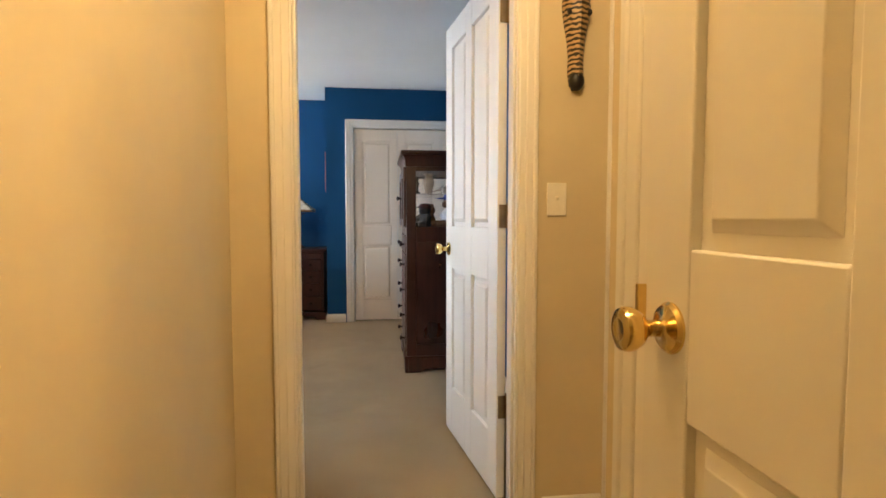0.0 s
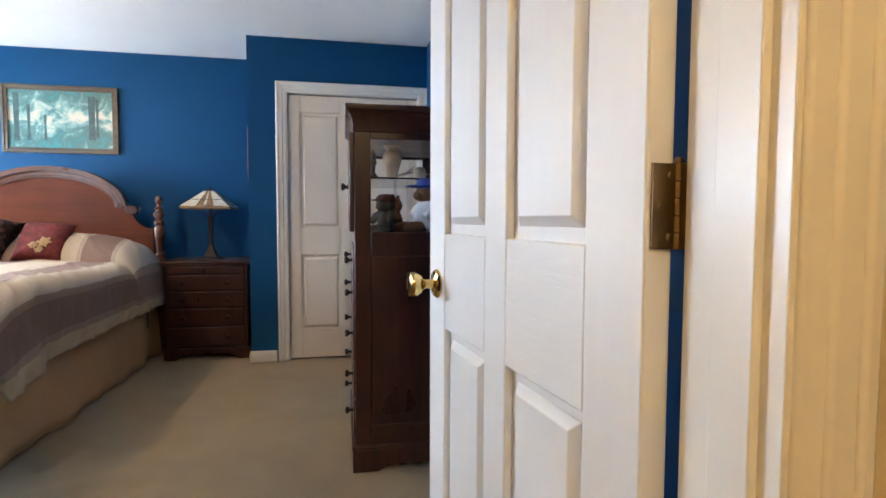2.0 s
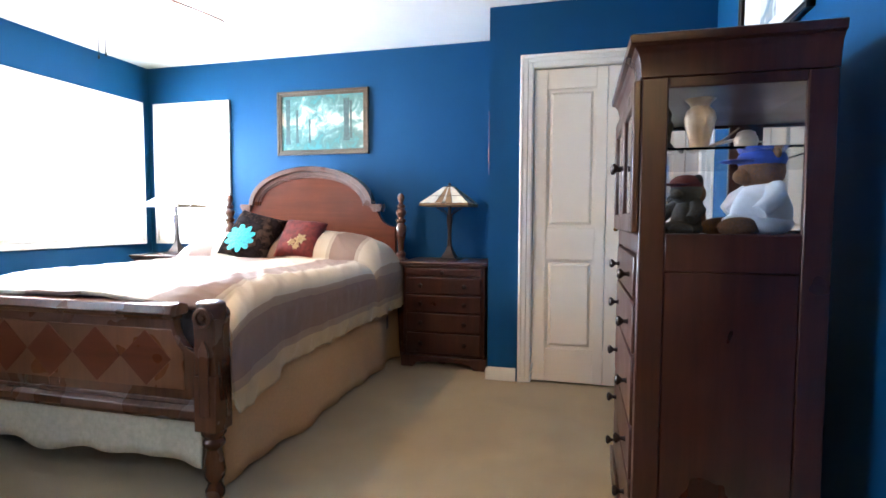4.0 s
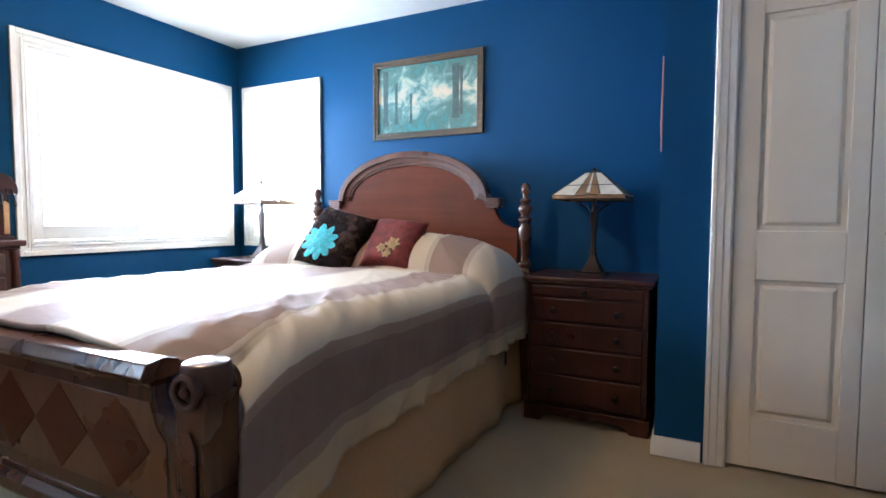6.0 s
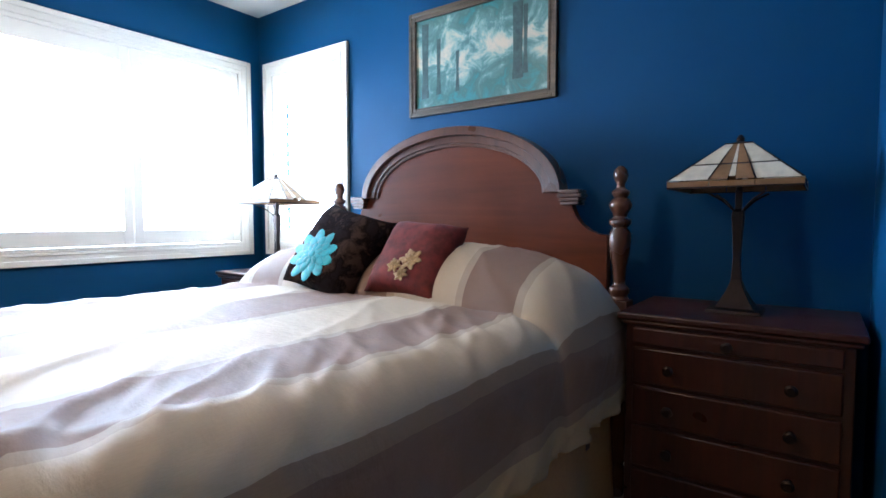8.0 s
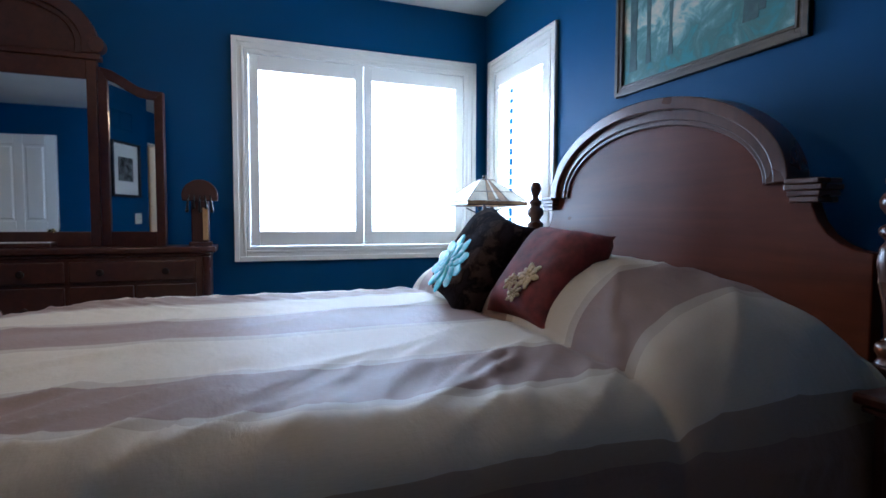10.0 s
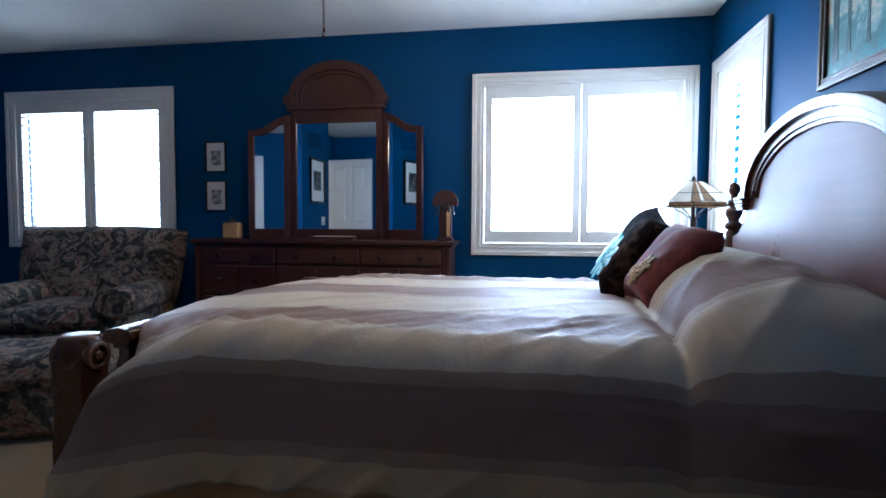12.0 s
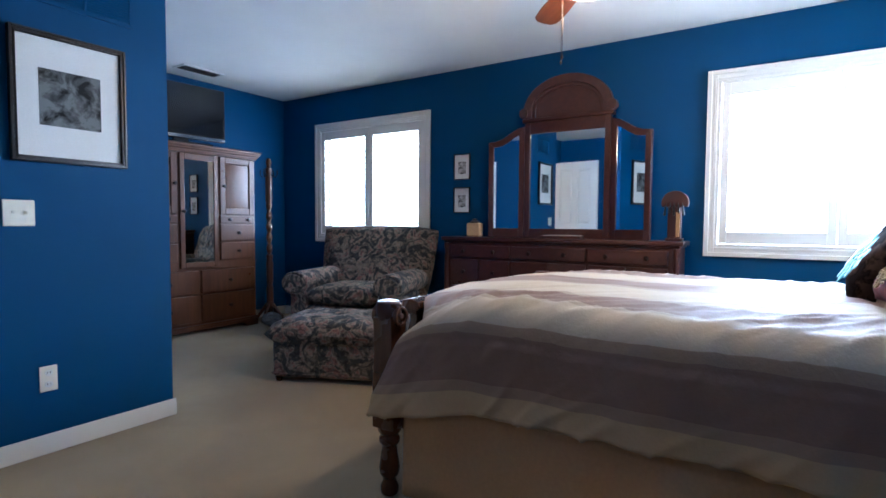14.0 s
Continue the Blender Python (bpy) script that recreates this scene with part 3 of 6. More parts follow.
def panel_door(name, at, w, h, cols, rows, label, category="door", t=0.035, mat=None):
    """A moulded door: a slab with sunk fields and a raised panel in each field, on both faces. Hinge edge at x = 0, faces at y = 0 and y = t."""
    mat = mat or DOORWHITE
    door = tagged(thing(name, at, label, category), kind="structure")
    bm, rails = bmesh.new(), bmesh.new()
    dip = 0.0145
    box(bm, 0.01, w - 0.01, dip, t - dip, 0.01, h - 0.01)
    xs = [0] + [v for c in cols for v in c] + [w]
    for a, b in zip(xs[::2], xs[1::2]):
        box(bm, a, b, 0, t, 0, h)
    zs = [0] + [v for r in rows for v in r] + [h]
    for c in cols:
        for a, b in zip(zs[::2], zs[1::2]):
            box(rails, c[0], c[1], 0.0004, t - 0.0004, a, b)
    solid("slab", bm, mat, door, 0.004)
    solid("rail", rails, DOORRAIL if mat is DOORWHITE else mat, door, 0.003)
    for c in cols:
        for r in rows:
            bm = bmesh.new()
            g, s = 0.020, 0.036
            for y, q in ((dip, 0.0025), (t - dip, t - 0.0025)):
                frustum(bm, (c[0] + g, c[1] - g, r[0] + g, r[1] - g, y), (c[0] + s, c[1] - s, r[0] + s, r[1] - s, q))
            solid("panel", bm, mat, door, 0.0015)
    return door


def door_knob(door, x, z, side_y, out, clear=False):
    """A brass knob with its rosette on one face."""
    k = pose(x, side_y, z, -90 * out, 0, 0)
    bm = bmesh.new()
    lathe(bm, [(0.033, 0), (0.033, 0.003), (0.029, 0.008), (0.014, 0.011), (0.011, 0.014), (0.0105, 0.030), (0.0135, 0.036), (0.022, 0.042), (0.0275, 0.052), (0.0285, 0.060), (0.026, 0.067), (0.018, 0.070), (0.012, 0.069)], 24)
    solid("knob", bm, BRASS, door, at=k, label="polished brass door knob")


def hinge(door, z, turn):
    """Knuckle at the hinge corner, one leaf on the door's edge and one on the jamb."""
    bm = bmesh.new()
    for i in range(5):
        lathe(bm, [(0.0062, i * 0.018 - 0.045), (0.0062, i * 0.018 - 0.0285)], 12)
    lathe(bm, [(0.004, 0.0435), (0.0055, 0.047), (0.003, 0.051)], 12)
    box(bm, -0.0022, 0.0006, 0.003, 0.034, -0.044, 0.044)
    c, s = math.cos(radians(turn)), math.sin(radians(turn))
    prism(bm, [(c * a - s * b, s * a + c * b) for a, b in ((-0.034, -0.0012), (-0.002, -0.0012), (-0.002, 0.0016), (-0.034, 0.0016))], -0.044, 0.044, "xy")
    for sz in (-0.032, 0.0, 0.032):
        ellipsoid(bm, (-0.0022, 0.012 + 0.012 * (sz == 0), sz), (0.0012, 0.004, 0.004), 8, 5)
    solid("hinge", bm, OLDBRASS, door, 0.0008, at=pose(-0.002, -0.004, z), label="tarnished brass hinge")


COLS2 = ((0.107, 0.330), (0.418, 0.641))
bed_door = panel_door("door_1", pose(HALLDOOR[1] - 0.012, DOOR_Y + 0.024, 0.012, 0, 0, 97.8), 0.748, 2.02, COLS2, PANEL_ROWS, "open white four panel bedroom door with brass knob")
door_knob(bed_door, 0.688, 0.930, 0.035, 1)
door_knob(bed_door, 0.688, 0.930, 0.0, -1)
boxes("latch_plate", [(0.7475, 0.7495, 0.006, 0.029, 0.902, 0.958)], BRASS, bed_door, 0.0008)
for hz in (0.36, 1.090, 1.845):
    hinge(bed_door, hz, -7.8)
near_door = panel_door("door_2", pose(NEAR_X + 0.012, NEARDOOR[0] + 0.016, 0.012, 0, 0, 90), 0.726, 2.02, ((0.105, 0.318), (0.408, 0.621)), PANEL_ROWS, "closed cream four panel hall door with brass knob", mat=TRIM)
door_knob(near_door, 0.658, 0.944, 0.035, 1)
boxes("latch_plate", [(0.720, 0.7275, 0.022, 0.0475, 0.942, 0.992)], BRASS, near_door, 0.0008)

for i, (x0, x1) in enumerate(((-0.415, 0.033), (0.037, 0.485), (0.489, 0.562))):
    leaf = panel_door("door_%d" % (3 + i), pose(x0, CLOSET_Y + 0.014, 0.015), x1 - x0, 2.01, ((0.082, x1 - x0 - 0.062),) if i < 2 else ((0.022, 0.051),), ((0.215, 0.80), (1.005, 1.885)), "white folding closet door leaf with two panels", "closet door", 0.03, CLOSETPAINT)
    if i == 1:
        bm = bmesh.new()
        lathe(bm, [(0.010, 0), (0.006, 0.004), (0.006, 0.014), (0.014, 0.02), (0.015, 0.026), (0.009, 0.031)], 16)
        solid("knob", bm, BRASS, leaf, at=pose(0.06, 0, 1.0, 90), label="small brass knob")


# ---------------------------------------------------------------- windows with shutters
def window(name, m, w, h, panels, label):
    """A shuttered window in a wall opening. Local x runs along the wall, y points out of the room, z up from the opening's lower edge; the wall face is y = 0."""
    win = tagged(thing(name, m, label, "window"), kind="structure")
    c = 0.066
    bm = bmesh.new()
    for lo, hi, d in ((0.0, c, 0.014), (c * 0.55, c, 0.022), (0.0, 0.016, 0.019)):
        box(bm, -hi, -lo, -d, 0, -hi, h + hi)
        box(bm, w + lo, w + hi, -d, 0, -hi, h + hi)
        box(bm, -lo, w + lo, -d, 0, h + lo, h + hi)
        box(bm, -lo, w + lo, -d, 0, -hi, -lo)
    solid("frame", bm, TRIM, win, 0.003)
    bm = bmesh.new()
    for a in ((0.001, 0.022, -0.018, 0.10, 0.001, h - 0.001), (w - 0.022, w - 0.001, -0.018, 0.10, 0.001, h - 0.001), (0.022, w - 0.022, -0.018, 0.10, h - 0.022, h - 0.001), (0.022, w - 0.022, -0.018, 0.10, 0.001, 0.022)):
        box(bm, *a)
    solid("shutter_frame", bm, TRIM, win, 0.002)
    bm = bmesh.new()
    for a in ((0.0, w, 0.132, 0.148, 0.0, 0.045), (0.0, w, 0.132, 0.148, h - 0.045, h), (0.0, 0.04, 0.132, 0.148, 0.045, h - 0.045), (w - 0.04, w, 0.132, 0.148, 0.045, h - 0.045)):
        box(bm, *a)
    solid("sash", bm, TRIM, win, 0.002)
    pane = boxes("pane", [(0.04, w - 0.04, 0.138, 0.142, 0.045, h - 0.045)], GLASS, win)
    pane.visible_shadow = False
    x0, x1 = 0.024, w - 0.024
    pw = (x1 - x0) / panels
    slat_w = pw - 2 * 0.052 - 0.008
    bm = bmesh.new()
    outline = [(0.032 * math.cos(a), 0.005 * math.sin(a)) for a in [2 * math.pi * k / 12 for k in range(12)]]
    prism(bm, outline, -slat_w / 2, slat_w / 2, "yz")
    slat = mesh_of("slat", bm)
    slat.materials.append(TRIM)
    for i in range(panels):
        a, b = x0 + i * pw + 0.002, x0 + (i + 1) * pw - 0.002
        bm = bmesh.new()
        box(bm, a, a + 0.05, -0.008, 0.02, 0.024, h - 0.024)
        box(bm, b - 0.05, b, -0.008, 0.02, 0.024, h - 0.024)
        box(bm, a + 0.05, b - 0.05, -0.007, 0.019, h - 0.110, h - 0.024)
        box(bm, a + 0.05, b - 0.05, -0.007, 0.019, 0.024, 0.108)
        solid("shutter_panel", bm, TRIM, win, 0.002)
        n = 15
        z0, z1 = 0.108 + 0.03, h - 0.110 - 0.03
        for k in range(n):
            ob = new("slat", slat)
            ob.parent = win
            ob.matrix_basis = pose((a + b) / 2, 0.006, z0 + (z1 - z0) * k / (n - 1), -4, 0, 0)
    return win


window("window_1", pose(WEST_X, W1[0], W1[2], 0, 0, 90), W1[1] - W1[0], W1[3] - W1[2], 2, "white framed window with open louvred shutters")
window("window_2", pose(WEST_X, W2[0], W2[2], 0, 0, 90), W2[1] - W2[0], W2[3] - W2[2], 2, "white framed window with open louvred shutters")
window("window_3", pose(W3[0], NORTH_Y, W3[2], 0, 0, 0), W3[1] - W3[0], W3[3] - W3[2], 1, "narrow white framed window with open louvred shutter")

# ---------------------------------------------------------------- bed
BX, HEAD_Y, FOOT_Y = -2.229, 5.97, 3.79


def arc(cx, cz, rx, rz, a0, a1, n):
    return [(cx + rx * math.cos(radians(a0 + (a1 - a0) * i / n)), cz + rz * math.sin(radians(a0 + (a1 - a0) * i / n))) for i in range(n + 1)]


def turned_headpost(bed, x, y):
    bm = bmesh.new()
    box(bm, -0.042, 0.042, -0.042, 0.042, 0.20, 0.78)
    lathe(bm, [(0.026, 0), (0.034, 0.02), (0.036, 0.10), (0.026, 0.13), (0.040, 0.16), (0.042, 0.20)], 20)
    lathe(bm, [(0.040, 0.78), (0.030, 0.795), (0.038, 0.81), (0.038, 0.825), (0.022, 0.84), (0.026, 0.90), (0.036, 0.96), (0.041, 1.01), (0.038, 1.045), (0.026, 1.06), (0.040, 1.075), (0.040, 1.09), (0.024, 1.10),
               (0.026, 1.115), (0.039, 1.135), (0.041, 1.15), (0.034, 1.165), (0.021, 1.175), (0.032, 1.19), (0.032, 1.2), (0.016, 1.212), (0.015, 1.228), (0.024, 1.245), (0.028, 1.262), (0.024, 1.282), (0.010, 1.297)], 22)
    solid("headpost", bm, WALNUT, bed, 0.004, at=pose(x, y, 0) @ Matrix.Diagonal((1, 1, 0.98, 1)))


def foot_post(bed, x, y):
    bm = bmesh.new()
    lathe(bm, [(0.030, 0), (0.036, 0.012), (0.036, 0.035), (0.028, 0.05), (0.025, 0.065), (0.037, 0.085), (0.041, 0.11), (0.034, 0.16), (0.028, 0.20), (0.040, 0.215), (0.042, 0.23), (0.034, 0.245), (0.046, 0.262), (0.048, 0.28)], 22)
    box(bm, -0.048, 0.048, -0.048, 0.048, 0.278, 0.50)
    a = [(-0.048, 0.50), (0.048, 0.50), (0.045, 0.58), (0.046, 0.66), (0.050, 0.72), (-0.050, 0.72), (-0.046, 0.66), (-0.045, 0.58)]
    prism(bm, a, -0.044, 0.044)
    lathe(bm, [(0.044, 0.70), (0.052, 0.712), (0.0535, 0.735), (0.0535, 0.765), (0.050, 0.779), (0.042, 0.783)], 24)
    for y0, y1 in ((-0.060, -0.040), (0.040, 0.060)):
        strip_prism(bm, arc(0, 0.725, 0.040, 0.040, 0, 360, 24), arc(0, 0.725, 0.026, 0.026, 0, 360, 24), y0, y1)
        prism(bm, arc(0, 0.725, 0.013, 0.013, 0, 340, 17), y0, y1)
    prism(bm, [(-0.022, 0.34), (0.022, 0.34), (0.022, 0.60), (0, 0.64), (-0.022, 0.60)], -0.053, -0.046)
    solid("footpost", bm, WALNUT, bed, 0.004, at=pose(x, y, 0) @ Matrix.Diagonal((1, 1, 0.97, 1)))


def make_bed():
    bed = thing("bed", pose(BX, FOOT_Y, 0), "dark wooden queen bed with arched headboard, made up with striped duvet", "bed")
    hy = HEAD_Y - FOOT_Y
    for x in (-0.767, 0.767):
        turned_headpost(bed, x, hy)
        foot_post(bed, x, 0)
    # headboard: arch between shoulders, falling in a curve to the posts
    half = [(0.725, 0.45), (0.725, 1.01)] + [(0.725 - 0.145 * math.sin(radians(a)), 1.155 - 0.145 * math.cos(radians(a))) for a in range(15, 91, 15)]
    right = half + [(0.56, 1.155), (0.56, 1.18)]
    crown = arc(0, 1.18, 0.505, 0.270, 0, 180, 30)
    outline = right + crown + [(-x, z) for x, z in right[::-1]]
    bm = bmesh.new()
    prism(bm, outline, hy - 0.018, hy + 0.022)
    solid("headboard_panel", bm, CHERRY, bed, 0.003, label="glossy cherry veneer headboard")
    bm = bmesh.new()
    strip_prism(bm, arc(0, 1.18, 0.545, 0.310, 0, 180, 36), arc(0, 1.18, 0.505, 0.270, 0, 180, 36), hy - 0.055, hy + 0.03)
    strip_prism(bm, arc(0, 1.18, 0.525, 0.290, 0, 180, 36), arc(0, 1.18, 0.470, 0.237, 0, 180, 36), hy - 0.036, hy - 0.018)
    strip_prism(bm, arc(0, 1.18, 0.478, 0.245, 0, 180, 36), arc(0, 1.18, 0.455, 0.221, 0, 180, 36), hy - 0.028, hy - 0.018)
    for s in (-1, 1):
        for k, (w, z) in enumerate(((0.072, 1.128), (0.082, 1.143), (0.096, 1.158), (0.086, 1.173))):
            box(bm, *sorted((s * (0.58 - w / 2), s * (0.58 + w / 2))), hy - 0.045 - 0.004 * k, hy + 0.03, z, z + 0.0148)
    solid("headboard_moulding", bm, WALNUT, bed, 0.003)
    # footboard
    bm = bmesh.new()
    top = [(0.72, 0.36), (0.72, 0.56), (0.69, 0.565), (0.655, 0.585), (0.628, 0.62), (0.615, 0.66), (0.612, 0.70)]
    prism(bm, top + [(-x, z) for x, z in top[::-1]], -0.018, 0.018)
    solid("footboard_panel", bm, WALNUT, bed, 0.003)
    bm = bmesh.new()
    prism(bm, [(-0.060, 0.712), (-0.052, 0.700), (0.030, 0.700), (0.040, 0.712), (0.036, 0.738), (0.0, 0.750), (-0.046, 0.742)], -0.632, 0.632, "yz")
    prism(bm, [(-0.034, 0.30), (0.03, 0.30), (0.03, 0.36), (-0.028, 0.362), (-0.042, 0.345), (-0.044, 0.315)], -0.72, 0.72, "yz")
    prism(bm, [(-0.026, 0.362), (0.02, 0.362), (0.02, 0.378), (-0.022, 0.378)], -0.72, 0.72, "yz")
    prism(bm, [(-0.030, 0.684), (0.02, 0.684), (0.02, 0.6995), (-0.036, 0.6995)], -0.62, 0.62, "yz")
    solid("footboard_rail", bm, WALNUT, bed, 0.003)
    bm = bmesh.new()
    field = [(0.655, 0.415), (0.655, 0.560), (0.625, 0.590), (0.600, 0.645)]
    prism(bm, field + [(-x, z) for x, z in field[::-1]], -0.0205, -0.017)
    solid("veneer_field", bm, INLAY, bed, 0.001, label="lighter veneer field in the footboard")
    bm = bmesh.new()
    for i in range(5):
        cx, cz, w, h = -0.48 + 0.24 * i, 0.53, 0.119, 0.110
        prism(bm, [(cx - w, cz), (cx, cz - h), (cx + w, cz), (cx, cz + h)], -0.0225, -0.0195)
    solid("diamond_inlay", bm, CHERRY, bed, 0.0008, label="dark red veneer diamonds inlaid in the footboard")
    for s in (-1, 1):
        boxes("side_rail", [(s * 0.735 - 0.013, s * 0.735 + 0.013, 0.04, hy - 0.04, 0.26, 0.40)], WALNUT, bed, 0.004)
    boxes("mattress", [(-0.715, 0.715, 0.15, hy - 0.03, 0.42, 0.70)], CLOTHWHITE, bed, 0.05)
    boxes("box_spring", [(-0.70, 0.70, 0.05, hy - 0.03, 0.20, 0.418)], SKIRT, bed, 0.02)
    # bed skirt: two long gathered sides and a paler foot end
    for name, mat, pts in (("bed_skirt", SKIRT, [(0.752, 0.06), (0.752, hy - 0.06)]), ("bed_skirt", SKIRT, [(-0.752, 0.06), (-0.752, hy - 0.06)]), ("bed_skirt", PALESKIRT, [(-0.70, 0.022), (0.70, 0.022)])):
        bm = bmesh.new()
        n, rows = 150, 8
        a, b = Vector((*pts[0], 0)), Vector((*pts[1], 0))
        along = (b - a).normalized()
        side = Vector((along.y, -along.x, 0))
        if name == "bed_skirt" and pts[0][0] < 0 and abs(along.y) > 0.5:
            side = -side
        grid = []
        for j in range(rows + 1):
            f = j / rows
            line = []
            for i in range(n + 1):
                u = i / n
                s = (b - a).length * u
                wob = (0.010 if mat is PALESKIRT else 0.006) * math.sin(s * 23 + 1.3 * math.sin(s * 5.1)) + 0.010 * math.sin(s * 9.3 + 2.1 * math.sin(s * 3.3))
                base = 0.115 if mat is PALESKIRT else 0.012
                hem = base + 0.010 * math.sin(s * 7.7) + 0.008 * math.sin(s * 17)
                p = a + along * s + side * (0.012 * f + wob * (0.25 + 0.9 * f))
                line.append(bm.verts.new((p.x, p.y, 0.415 + (hem - 0.415) * f)))
            grid.append(line)
        for j in range(rows):
            for i in range(n):
                bm.faces.new((grid[j][i], grid[j][i + 1], grid[j + 1][i + 1], grid[j + 1][i]))
        ob = solid(name, bm, mat, bed, label="gathered tan cotton bed skirt" if mat is SKIRT else "gathered pale bed skirt at the foot")
        mod = ob.modifiers.new("cloth", "SOLIDIFY")
        mod.thickness, mod.offset = 0.003, -1
    # duvet: one draped sheet with creases, over a roll of pillows at the head
    bm = bmesh.new()
    uv = bm.loops.layers.uv.new("UVMap")
    HALF, DROP, NU, NV = 0.735, 0.40, 190, 210
    y0, y1 = -0.005, hy - 0.065
    total = HALF + DROP
    us = [-total + 2 * total * i / NU for i in range(NU + 1)]
    grid, uvs = [], {}
    for j in range(NV + 1):
        v = j / NV
        y = y0 + (y1 - y0) * v
        # head roll of pillows
        q = (y - (hy - 0.37)) / 0.27
        roll = math.sqrt(max(0.0, 1 - q * q)) if abs(q) < 1 else 0.0
        roll = roll ** (1.5 if q < 0 else 1.0)
        lap = 1.0 if y > hy - 0.37 else roll
        foot = max(0.0, 1 - (y - y0) / 0.42)
        seam = math.exp(-((y - (hy - 0.645)) / 0.022) ** 2)
        line = []
        for u in us:
            au = abs(u)
            sgn = 1 if u >= 0 else -1
            n1 = noise.noise(Vector((u * 2.2, y * 1.5, 3.1)))
            n2 = noise.noise(Vector((u * 7.5 + 2.2 * y, y * 2.8 - u * 1.2, 7.7)))
            n3 = noise.noise(Vector((u * 5 - y * 6, y * 4 + u * 3, 1.2)))
            crease = (1 - min(1.0, abs(noise.noise(Vector((u * 3.2 + 1.7 * y, y * 1.9 - 1.1 * u, 5.5)))) * 5)) ** 2
            pull = max(0.0, 1 - math.hypot(u - 0.62, y - (hy - 0.62)) / 0.55) + max(0.0, 1 - math.hypot(u - 0.60, y - 0.55) / 0.5)
            diag = (1 - min(1.0, abs(noise.noise(Vector(((u + 0.75 * y) * 9.0, (y - u) * 1.4, 2.5)))) * 3.2)) ** 2
            rim = math.exp(-((au - 0.66) / 0.13) ** 2)
            pucker = noise.noise(Vector((u * 5.0, (y + 0.35 * u) * 15.0, 8.1))) + 0.6 * noise.noise(Vector((u * 9.0, (y + 0.5 * u) * 27.0, 4.4)))
            slant = (1 - min(1.0, abs(noise.noise(Vector((au * 2.4, (y + 0.9 * au) * 6.5, 6.2)))) * 3.6)) ** 2 + 0.6 * (1 - min(1.0, abs(noise.noise(Vector((au * 4.0, (y + 0.7 * au) * 13.0, 9.2)))) * 3.6)) ** 2
            folds = 0.0065 * slant * (1 - min(1.0, 3 * roll)) * math.exp(-((au - 0.60) / 0.20) ** 2) - 0.012 * seam
            top = 0.785 + folds + 0.010 * n1 + 0.003 * n2 + 0.002 * n3 + 0.005 * crease + 0.014 * diag * pull + 0.0025 * diag * rim + 0.005 * rim * pucker + 0.018 * (1 - (u / HALF) ** 2 if au < HALF else 0)
            end = min(1.0, au / HALF)
            pill = 0.190 * roll * (1 - 0.38 * end ** 3) * (1 - 0.10 * math.exp(-(u / 0.09) ** 2)) + 0.003 * diag * roll
            R = 0.13
            edge = HALF - R * (1 - math.pi / 4) - 0.02
            if au < edge:
                x, z = u, top + pill
            else:
                s = au - edge
                L = R * math.pi / 2
                if s < L:
                    a = s / R
                    x, z = sgn * (edge + R * math.sin(a) + 0.045 * roll * (s / L)), top + pill * (0.5 + 0.5 * math.cos(math.pi * (s / L) ** 1.3)) - R * (1 - math.cos(a))
                else:
                    f = (s - L) / (total - edge - L)
                    fold = 0.014 * math.sin(y * 15 + 2.3 * math.sin(y * 4.1) + 0.6 * sgn + 1.5 * f) + 0.006 * math.sin(y * 31 + 1.9 * math.sin(y * 7.0) - 2.0 * f) + 0.018 * (diag - 0.3)
                    flare = 0.020 + 0.05 * math.exp(-((y - 0.10) / 0.22) ** 2)
                    x = sgn * (edge + R + 0.045 * roll * (1 - 0.6 * f) + 0.004 + f * flare + (0.25 * f + 0.75 * f ** 3) * fold + 0.004 * n2 + 0.006 * pucker * (1 - f))
                    hang = (s - L) * (1.0 + 0.02 * math.sin(y * 6.1) - 0.10 * v + 0.16 * math.exp(-((y - 0.06) / 0.2) ** 2))
                    z = top - R - hang + 0.006 * n3
            if foot:
                z -= 0.035 * foot ** 2 * (1 + 2.5 * min(1.0, au / HALF) ** 6) if au < edge else 0.12 * foot ** 2 * (1 - 0.75 * min(1.0, (au - edge) / (total - edge)))
            dy = 0.0 if au < edge * 0.8 else 0.17 * foot ** 1.5 * max(0.0, 1 - 1.15 * (au - edge * 0.8) / (total - edge * 0.8)) * min(1.0, (au - edge * 0.8) / 0.16)
            if lap and roll:
                dy -= 0.03 * roll
            line.append(bm.verts.new((x, y + dy + 0.01 * n1, z)))
            uvs[line[-1]] = ((u + total) / (2 * total), v)
        grid.append(line)
    for j in range(NV):
        for i in range(NU):
            f = bm.faces.new((grid[j][i], grid[j][i + 1], grid[j + 1][i + 1], grid[j + 1][i]))
            for lp in f.loops:
                lp[uv].uv = uvs[lp.vert]
    ob = solid("duvet", bm, SATIN, bed, smooth=180, label="satin duvet in brown and cream stripes")
    mod = ob.modifiers.new("cloth", "SOLIDIFY")
    mod.thickness, mod.offset = 0.016, -1
    return bed


make_bed()


